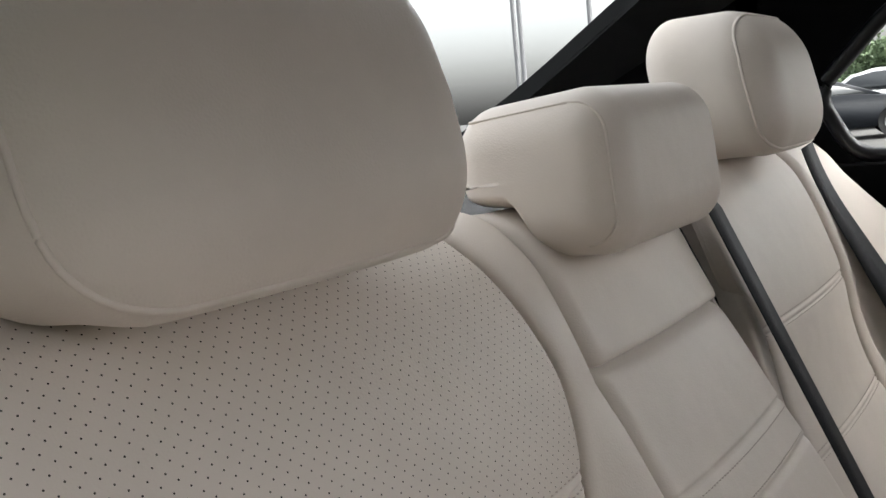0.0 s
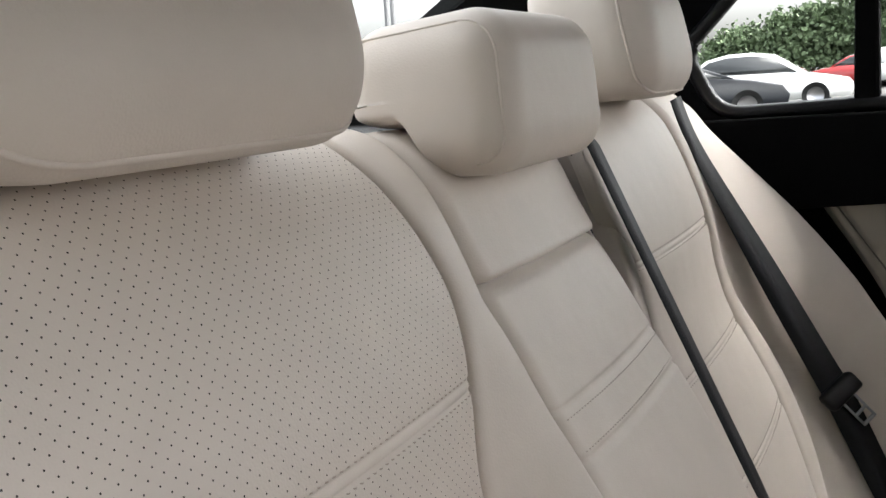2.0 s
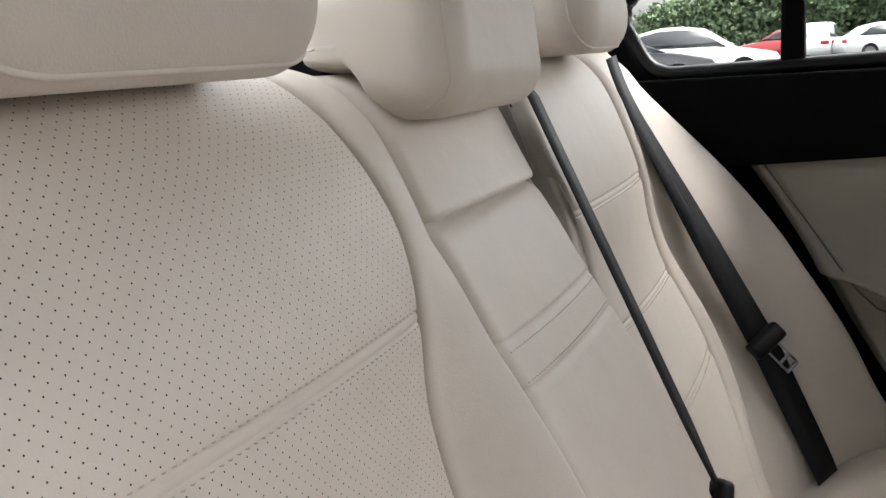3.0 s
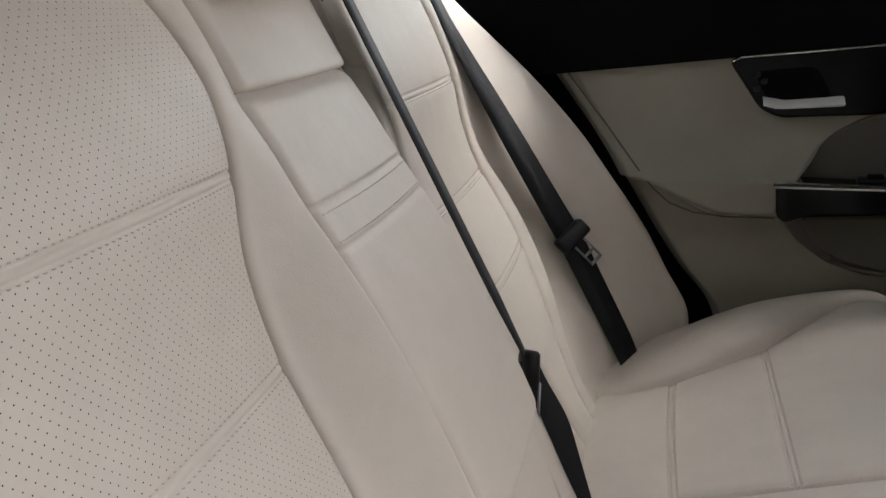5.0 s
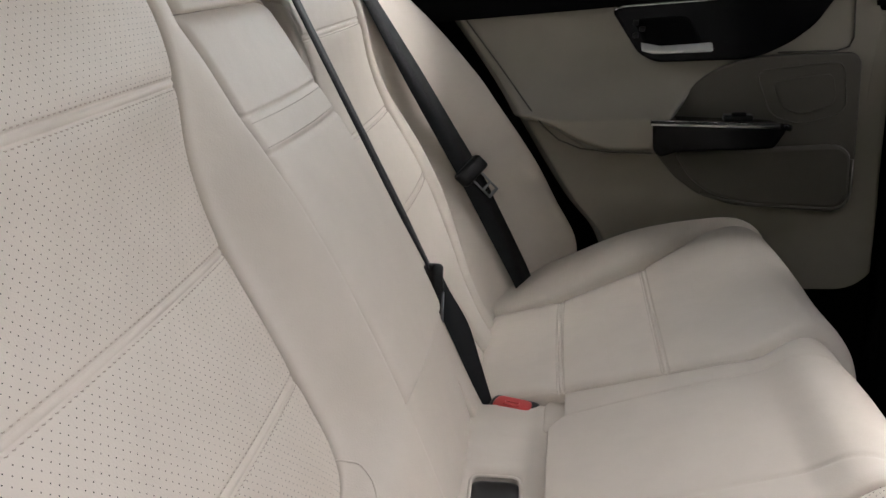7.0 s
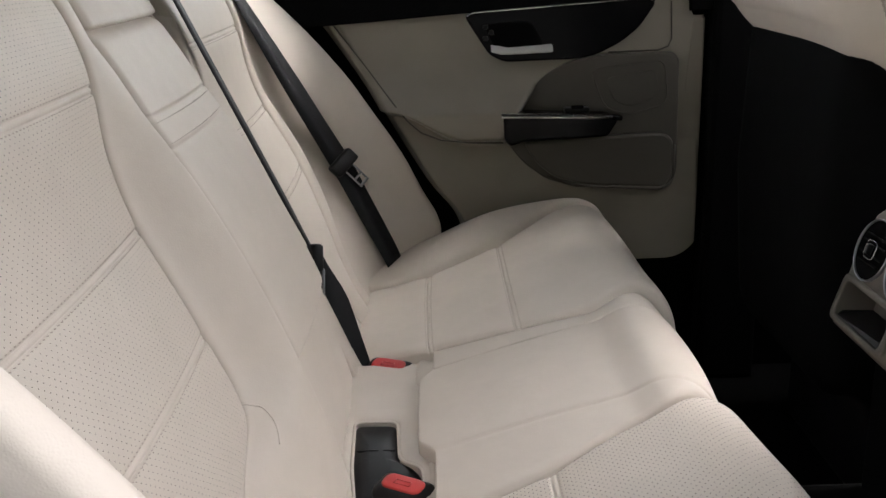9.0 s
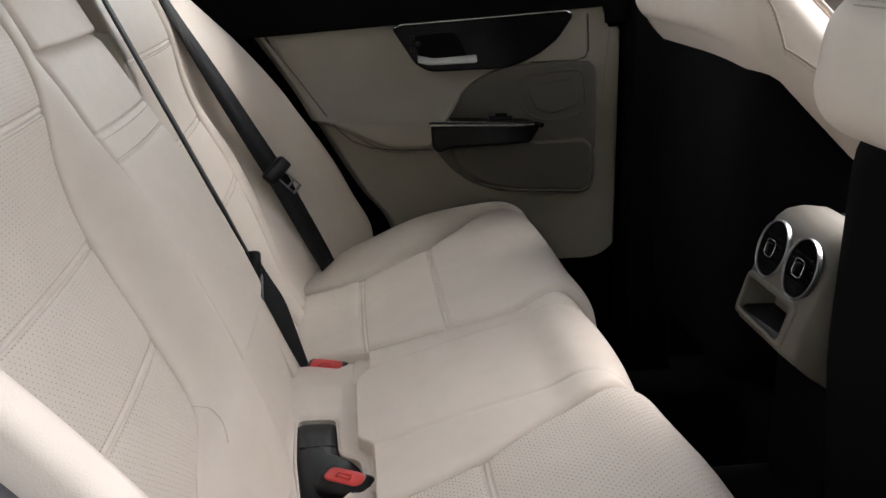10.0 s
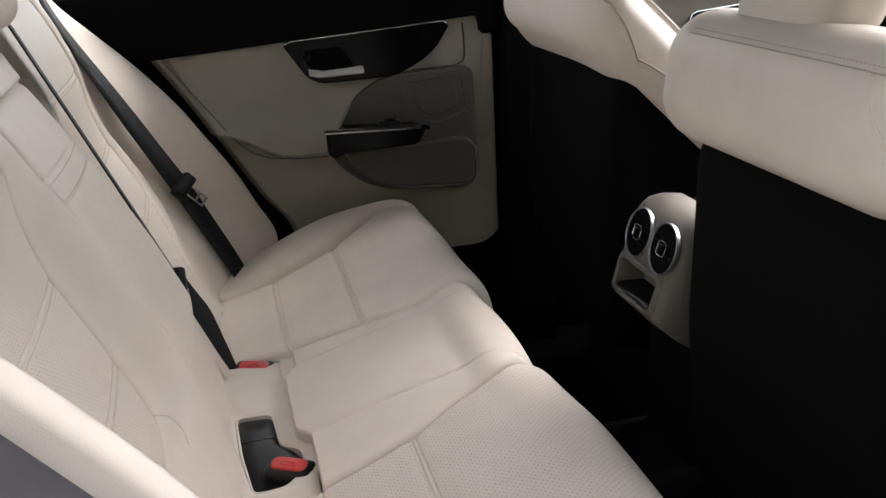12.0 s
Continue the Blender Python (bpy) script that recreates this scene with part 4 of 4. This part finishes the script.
sw = box("window_switch", (0.395, 0.672, 0.6045), (0.045, 0.022, 0.010), BLACK, door, 0.003)
box("switch_key", (0.395, 0.664, 0.611), (0.022, 0.010, 0.006), GLOSS, sw, 0.002)
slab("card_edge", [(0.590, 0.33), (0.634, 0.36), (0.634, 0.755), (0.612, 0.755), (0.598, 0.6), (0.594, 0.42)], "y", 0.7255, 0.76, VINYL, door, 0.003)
seam = [(0.571, 0.7255, 0.786), (0.574, 0.7255, 0.72), (0.568, 0.7255, 0.706), (0.55, 0.7255, 0.700), (0.46, 0.7255, 0.699)]
tube("card_seam", seam, 0.0014, TAUPE, door)
ridge = [(-0.039, 0.725, 0.766), (0.02, 0.718, 0.685), (0.07, 0.690, 0.618), (0.09, 0.672, 0.595), (0.115, 0.662, 0.574), (0.15, 0.660, 0.560), (0.20, 0.659, 0.5535), (0.262, 0.659, 0.5515)]
tube("armrest_seam", ridge, 0.0013, TAUPE, door)

# front door on the far side, beyond the front seats
fdoor = thing("door_2", "cream front door card with black panel, beyond the front seats", "door", kind="structure")
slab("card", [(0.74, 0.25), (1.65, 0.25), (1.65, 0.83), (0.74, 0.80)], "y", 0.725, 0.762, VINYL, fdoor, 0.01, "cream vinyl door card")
slab("upper_trim", [(0.74, 0.805), (1.65, 0.835), (1.65, 0.90), (0.74, 0.885)], "y", 0.705, 0.762, TRIM, fdoor, 0.012, "black upper trim")
fp = slab("handle_panel", rounded([(1.068, 0.725), (1.082, 0.768), (1.42, 0.795), (1.44, 0.77), (1.36, 0.69), (1.10, 0.68)], 0.02, 4), "y", 0.708, 0.727, GLOSS, fdoor, 0.004, "glossy black handle panel")
tube("panel_edge", [(1.068, 0.707, 0.727), (1.080, 0.707, 0.764), (1.09, 0.707, 0.770), (1.42, 0.707, 0.796)], 0.003, CHROME, fp, label="thin bright metal edge")

# ---- centre console ----
con = thing("centre_console", "taupe rear end of the centre console with two air vents", "console")
side = [(0.735, 0.578), (0.705, 0.582), (0.684, 0.579), (0.670, 0.569), (0.655, 0.540), (0.640, 0.490), (0.6235, 0.442), (0.628, 0.430), (0.660, 0.402), (0.70, 0.375), (0.735, 0.370)]


def tilt_face(u, w, d=0.0):
    """A point of the sloping face: u to the left, w up along it, d out of it."""
    sx, sz = 0.30, 0.954
    return (0.640 + sx * w - sz * d, u, 0.490 + sz * w + sx * d)


bm = bmesh.new()
n = 12
for i, yv in enumerate(np.linspace(-1, 1, 2 * n + 1)):
    k = 1 - 0.10 * max(0, (abs(yv) - 0.72) / 0.28) ** 2
    row = [bm.verts.new((0.735 + (u - 0.735) * k, yv * 0.086, 0.35 + (w - 0.35) * (1 - 0.06 * max(0, (abs(yv) - 0.72) / 0.28) ** 2))) for u, w in side]
    if i:
        for j in range(len(row)):
            if j == 6 and -0.7 < yv < 0.76:
                continue
            bm.faces.new((prev[j - 1], prev[j], row[j], row[j - 1]))
    else:
        bm.faces.new(row)
    prev = row
bm.faces.new(prev)
part("body", bm, CONSOLE, con, "smooth taupe console body, base darkened for shade")
for u in (0.034, -0.047):
    rows = []
    for rr, dd in ((0.0380, -0.004), (0.0382, 0.0012), (0.0378, 0.0026), (0.0372, 0.0028), (0.0364, 0.0016), (0.0360, -0.004)):
        rows.append([tilt_face(u + rr * math.cos(w), 0.046 + rr * math.sin(w), dd + 0.002) for w in np.linspace(0, 2 * math.pi, 49)])
    ring = grid("vent_ring", np.array(rows), STEEL, con, "slim polished metal vent ring")
    disc = [tilt_face(u + 0.0364 * math.cos(w), 0.046 + 0.0364 * math.sin(w), 0.002) for w in np.linspace(0, 2 * math.pi, 41)[:-1]]
    link("vent_face", disc, [tuple(range(40))], TRIM, ring, smooth=False)
    for e in (-0.016, -0.007, 0.007, 0.016):
        hw = math.sqrt(0.029**2 - e * e)
        tube("vane", [tilt_face(u + q, 0.046 + e, 0.0035) for q in (-hw, 0, hw)], 0.0013, TRIM, ring)
    lo = [tilt_face(u + 0.012 * math.copysign(abs(math.cos(w)) ** 0.5, math.cos(w)), 0.046 + 0.011 * math.copysign(abs(math.sin(w)) ** 0.5, math.sin(w)), 0.006) for w in np.linspace(0, 2 * math.pi, 33)[:-1]]
    tube("vent_knob_rim", lo, 0.0007, CHROME, ring, True)
    tube("vent_knob", [tilt_face(u, 0.040, 0.007), tilt_face(u, 0.052, 0.007)], 0.004, BLACK, ring)
frame_o = rounded([(-0.070, -0.054), (0.070, -0.054), (0.070, 0.006), (-0.070, 0.006)], 0.012, 5)
frame_i = [(u * 0.87, -0.024 + (w + 0.024) * 0.76) for u, w in frame_o]
bm = bmesh.new()
rings = [[bm.verts.new(tilt_face(u, w, d)) for u, w in o] for o, d in ((frame_o, -0.004), (frame_o, 0.003), (frame_i, 0.0045), (frame_i, 0.001), (frame_i, -0.045))]
for r1, r2 in zip(rings, rings[1:]):
    for i in range(len(r1)):
        bm.faces.new((r1[i - 1], r1[i], r2[i], r2[i - 1]))
part("pocket_frame", bm, CONSOLE, con, "taupe pocket surround")
link("pocket_inside", [tilt_face(u, w, -0.044) for u, w in frame_i], [tuple(range(len(frame_i)))], CONSOLE, con, smooth=False)
link("pocket_mat", [tilt_face(u, w, d) for u, w, d in ((-0.055, -0.0455, 0.0), (0.055, -0.0455, 0.0), (0.059, -0.040, -0.006), (0.059, -0.030, -0.043), (-0.059, -0.030, -0.043), (-0.059, -0.040, -0.006))], [(0, 1, 2, 3, 4, 5)], BLACK, con, "black rubber pocket mat", smooth=False)
slab("lower_cover", [(-0.08, 0.06), (-0.08, 0.385), (0.08, 0.385), (0.08, 0.06)], "x", 0.69, 0.735, TRIM, con, 0.008)
box("console_box", (1.02, 0, 0.32), (0.56, 0.16, 0.50), TRIM, con, 0.02, label="black console body")


# ---- front seats ----
def front_seat(sgn, top_z, hz, deep, slope, inboard, label):
    """A front seat seen from behind: inboard is the distance of its inner edge from the middle of the car."""
    st = thing("front_seat", label, "seat", "front seats")
    wide = 0.250
    cy = sgn * (inboard + wide)
    half, rr = (deep, wide, hz), (0.055, 0.080, 0.058)

    def top(x, y, z):
        k = 1 - 0.06 * max(0, z / hz) ** 2
        sag = 0.016 * max(0.0, -sgn * y / wide) ** 2 * max(0.0, -z / hz) if slope > 0.3 else 0.0
        return (0.610 + deep + x + 0.12 * z, cy + y * k, top_z - hz + z - sag - slope * max(0, x + deep - 0.03))

    cushioned("upper_cover", half, rr, LEATHER, st, top, 40, "smooth cream leather upper backrest")
    if slope < 0.3:
        # the top seam, with a short piped seam down the outer corner
        u = np.linspace(-0.205, 0.165, 150)
        drop = 0.5 * np.clip((np.abs(u) - 0.16) / 0.09, 0, 1) ** 2
        pts = [top(-deep + 0.0062 + 0.004 * d, b, hz - 0.027 - 0.012 * d) for b, d in zip(u, drop)]
        tube("top_seam", pts, 0.0009, THREAD, st)
        stitches("top_stitching", [(p[0] + 0.0024, p[1], p[2] + 0.0055) for p in pts], THREAD, st, 0.004, 0.0022, 0.0011, 0.001, normal=(-0.8, 0, 0.6))
        v = np.linspace(0, 1, 60)
        out = 0.180 + 0.058 * v**2
        pts = [top(-deep + 0.0006 + 0.006 * (1 - k) ** 3 + 0.055 * (1 - math.sqrt(1 - ((b - 0.17) / 0.08) ** 2)), sgn * b, hz - 0.030 - 0.080 * k) for k, b in zip(v, out)]
        tube("corner_piping", pts, 0.0028, LEATHER, st)
        stitches("corner_stitching", [(p[0] - 0.0012, p[1] - sgn * 0.007, p[2]) for p in pts], THREAD, st, 0.004, 0.0022, 0.0011, 0.001, normal=(-1, 0, 0))
    else:
        # the piped cheek beside the occupant: an outer roll and an inner panel seam
        e = -sgn
        xs = np.linspace(-deep + 0.045, deep - 0.03, 70)
        roll = [top(x, e * (wide - 0.018), hz - 0.006) for x in xs]
        tube("cheek_piping", roll, 0.0034, LEATHER, st)
        inner = [top(x, e * (wide - 0.050), hz + 0.0005) for x in xs]
        tube("inner_piping", inner, 0.0022, LEATHER, st)
        k = np.linspace(0, 1, 90)
        y = wide - 0.11 * (1 - k) ** 3 - 0.0015
        z = hz * 0.93 - (hz * 1.25) * np.clip(k / 0.45, 0, 1) ** 0.8 * (1 - 0.25 * np.clip((k - 0.45) / 0.55, 0, 1))
        x = -deep + 0.030 + (2 * deep - 0.07) * np.clip((k - 0.12) / 0.88, 0, 1) ** 1.4
        seam = []
        for a, b, c in zip(x, y, z):
            core = [max(-h + q, min(h - q, v)) for v, h, q in zip((a, b, c), half, rr)]
            d = Vector([(v - w) / q for v, w, q in zip((a, b, c), core, rr)])
            m = d.length or 1.0
            p = [w + q * dv / m for w, q, dv in zip(core, rr, d)]
            seam.append(top(p[0], e * p[1], p[2]))
        tube("cheek_seam", seam, 0.0018, THREAD, st)
        stitches("cheek_stitching", [(p[0], p[1] + e * 0.001, p[2] - 0.007) for p in seam], THREAD, st, 0.004, 0.0022, 0.0012, 0.001, normal=(-0.3, e, 0.2))
    base = top_z - 2 * hz
    cushioned("back_board", (0.14, 0.226, 0.27), (0.035, 0.05, 0.06), TRIM, st, lambda x, y, z: (0.785 + x + 0.06 * abs(z), cy - sgn * 0.004 + y * (0.86 + 0.14 * (z + 0.27) / 0.54), base + 0.02 - 0.27 + z - 0.5 * slope * max(0, x + 0.08)), 16, "black hard seat back")
    cushioned("seat_base", (0.24, 0.24, 0.07), (0.06, 0.05, 0.05), TRIM, st, lambda x, y, z: (1.02 + x, cy + y, 0.28 + z), 10, "dark seat cushion")
    box("seat_frame", (0.98, cy, 0.13), (0.42, 0.40, 0.17), BLACK, st, 0.02)
    cushioned("headrest", (0.05, 0.086, 0.085), (0.04, 0.03, 0.04), LEATHER, st, lambda x, y, z: (0.715 + x + 0.2 * z, cy - sgn * 0.048 + y, top_z + 0.052 + z), 16, "cream leather headrest")
    return st


front_seat(-1, 0.879, 0.082, 0.075, 0.10, 0.072, "cream leather front seat with a black back board")
front_seat(1, 0.927, 0.073, 0.125, 0.95, 0.112, "cream leather front seat with stitched cheek and black back")

# ---- outside ----
ground = tagged(link("ground", [(-400, -400, -0.15), (400, -400, -0.15), (400, 400, -0.15), (-400, 400, -0.15)], [(0, 1, 2, 3)], ASPHALT, smooth=False), "pale dusty asphalt of a car park", "ground", kind="structure")


def sedan(loc, rz, paint, label, height=1.45, length=4.6):
    car = thing("parked_car", label, "car", "parked cars")
    m = Matrix.Translation(loc) @ Matrix.Rotation(radians(rz), 4, "Z")
    h, L = height, length / 2
    def loft(name, prof, half, mat, bulge, lab=""):
        rows = []
        for t in np.linspace(-1, 1, 17):
            k = 1 - bulge * abs(t) ** 4
            rows.append([tuple(m @ Vector((u * (1 - 0.03 * abs(t) ** 3), half(w) * t, 0.35 + (w - 0.35) * k))) for u, w in prof])
        bm = bmesh.new()
        vs = [[bm.verts.new(p) for p in r] for r in rows]
        for r1, r2 in zip(vs, vs[1:]):
            for j in range(len(r1)):
                bm.faces.new((r1[j - 1], r1[j], r2[j], r2[j - 1]))
        bm.faces.new(vs[0]), bm.faces.new(vs[-1])
        return part(name, bm, mat, car, lab)
    lower = [(-L, 0.30), (-L - 0.02, 0.62), (-L + 0.06, 0.90), (-L + 0.5, 0.97), (0.7, 0.96), (1.5, 0.86), (L - 0.15, 0.72), (L, 0.52), (L - 0.05, 0.28), (0, 0.22)]
    upper = [(-L + 0.35, 0.94), (-L + 0.95, h - 0.13), (-L + 1.5, h - 0.01), (-0.2, h), (0.35, h - 0.08), (1.15, 0.92)]
    glass = [(-L + 0.50, 0.95), (-L + 1.02, h - 0.17), (-L + 1.5, h - 0.07), (-0.2, h - 0.06), (0.30, h - 0.13), (0.98, 0.94)]
    loft("body", lower, lambda w: 0.90, paint, 0.06)
    loft("roof", upper, lambda w: 0.78 - 0.18 * max(0, (w - 0.95)) / 0.5, paint, 0.03)
    loft("side_glass", glass, lambda w: 0.80 - 0.18 * max(0, (w - 0.95)) / 0.5, CAR_GLASS, 0.03, "dark side windows")
    for u in (-1.35, 1.38):
        for e in (-1, 1):
            c0 = m @ Vector((u, e * 0.80, 0.33))
            ax = (m.to_3x3() @ Vector((0, 1, 0)))
            w = tube("wheel", [c0 - ax * 0.11, c0 + ax * 0.11], 0.33, TYRE, car, sides=24)
            tube("rim", [c0 - ax * 0.118, c0 + ax * 0.118], 0.21, RIM, w, sides=20)
    for e in (-1, 1):
        bm = bmesh.new()
        box_bm(bm, (-L + 0.04, e * 0.68, 0.78), (0.10, 0.34, 0.14), 0.03, 2)
        bm.transform(m)
        part("tail_lamp", bm, LAMP_RED, car, "red tail lamp")
    return car


def paint(name, col):
    return material(name, col, 0.22, vary=0.03, scale=3, coat=0.8)


NAVY, RED_P, WHITE = material("dark_car_paint", (0.012, 0.014, 0.018), 0.5, vary=0.03, scale=3, spec=0.2), paint("red_car_paint", (0.45, 0.03, 0.03)), paint("white_car_paint", (0.75, 0.75, 0.74))
sedan((-5.0, 21.0, -0.15), 14, NAVY, "dark parked saloon car in front of a white one", 1.30)
sedan((-4.0, 26.0, -0.15), 3, WHITE, "white parked saloon car behind a dark one", 1.50)
sedan((-3.0, 47.0, -0.15), 178, RED_P, "red parked saloon car")
sedan((-1.4, 44.0, -0.15), 80, WHITE, "white parked car seen end on", 1.6)
sedan((1.5, 42.0, -0.15), 20, WHITE, "white parked car beside others")
sedan((6.0, 43.0, -0.15), 95, NAVY, "dark parked car in the row")
sedan((-7.4, 38.0, -0.15), 175, WHITE, "pale parked car in the row behind")


def tree(loc, h, spread, seed, label, leaf=1.0):
    t = thing("tree", label, "tree", "trees")
    x, y, z = loc
    tube("trunk", [(x, y, z), (x + 0.1, y, z + h * 0.3), (x, y + 0.1, z + h * 0.6)], 0.16, BARK, t, sides=8)
    gen = np.random.default_rng(seed)
    for k in range(5):
        w = gen.uniform(0, 6.283)
        end = (x + math.cos(w) * spread * 0.55, y + math.sin(w) * spread * 0.55, z + h * gen.uniform(0.5, 0.85))
        tube("limb", [(x, y + 0.03, z + h * (0.22 + 0.06 * k)), ((x + end[0]) / 2, (y + end[1]) / 2, z + h * 0.48), end], 0.06, BARK, t, sides=6)
    clumps, each = 70, 70
    a, r, q = gen.uniform(0, 6.283, clumps), gen.random(clumps) ** 0.5, gen.random(clumps)
    wide = spread * (1 - 0.75 * np.abs(q - 0.35)) * r
    c = np.stack([x + np.cos(a) * wide, y + np.sin(a) * wide, z + h * (0.20 + 0.75 * q)], -1)
    p = np.repeat(c, each, 0) + gen.normal(0, 1, (clumps * each, 3)) * spread * np.array([0.19, 0.19, 0.15])
    n = gen.normal(0, 1, p.shape)
    n /= np.linalg.norm(n, axis=1, keepdims=True)
    u = np.cross(n, gen.normal(0, 1, p.shape))
    u *= (gen.uniform(0.10, 0.22, len(p)) * leaf / np.linalg.norm(u, axis=1))[:, None]
    w = np.cross(n, u) * 0.65
    verts = np.stack([p - u, p + w, p + u, p - w], 1).reshape(-1, 3)
    faces = np.arange(len(verts)).reshape(-1, 4).tolist()
    link("crown", verts, faces, LEAF, t, "green leafy crown", smooth=False)
    return t


rnd = random.Random(4)
for i in range(22):
    tx = -27 + i * 2.6 + rnd.uniform(-1, 1)
    hh = float(np.interp(tx, [-22, -19, -11, 0], [1.7, 2.4, 5.4, 8.4])) * rnd.uniform(0.9, 1.1)
    tree((tx, 84 + rnd.uniform(-4, 4), -0.15), hh, min(hh * 0.62, 2.6) + rnd.uniform(-0.2, 0.7), 100 + i, "broad green tree at the edge of the car park", 1.25)
for px, py, hh in ((-11.6, 20.0, 9.0), (-12.0, 20.4, 7.0), (-9.75, 20.0, 8.0)):
    lp = thing("lamp_post", "slim grey lamp post behind the car", "lamp post", "lamp posts")
    tube("post", [(px, py, -0.15), (px, py, hh)], 0.06, POLE, lp, sides=10)
    tube("arm", [(px, py, hh), (px + 0.6, py, hh + 0.2)], 0.035, POLE, lp, sides=8)

# unseen trees added close beside the open door, behind the camera, blocking sky light
for i in range(9):
    tree((-11 + i * 2.9 + rnd.uniform(-0.4, 0.4), -8.5 + rnd.uniform(-0.8, 0.8), -0.15), 5.2 + rnd.uniform(-0.5, 0.5), 2.0, 300 + i, "unseen green tree added to block sky light at the open door", 1.9)
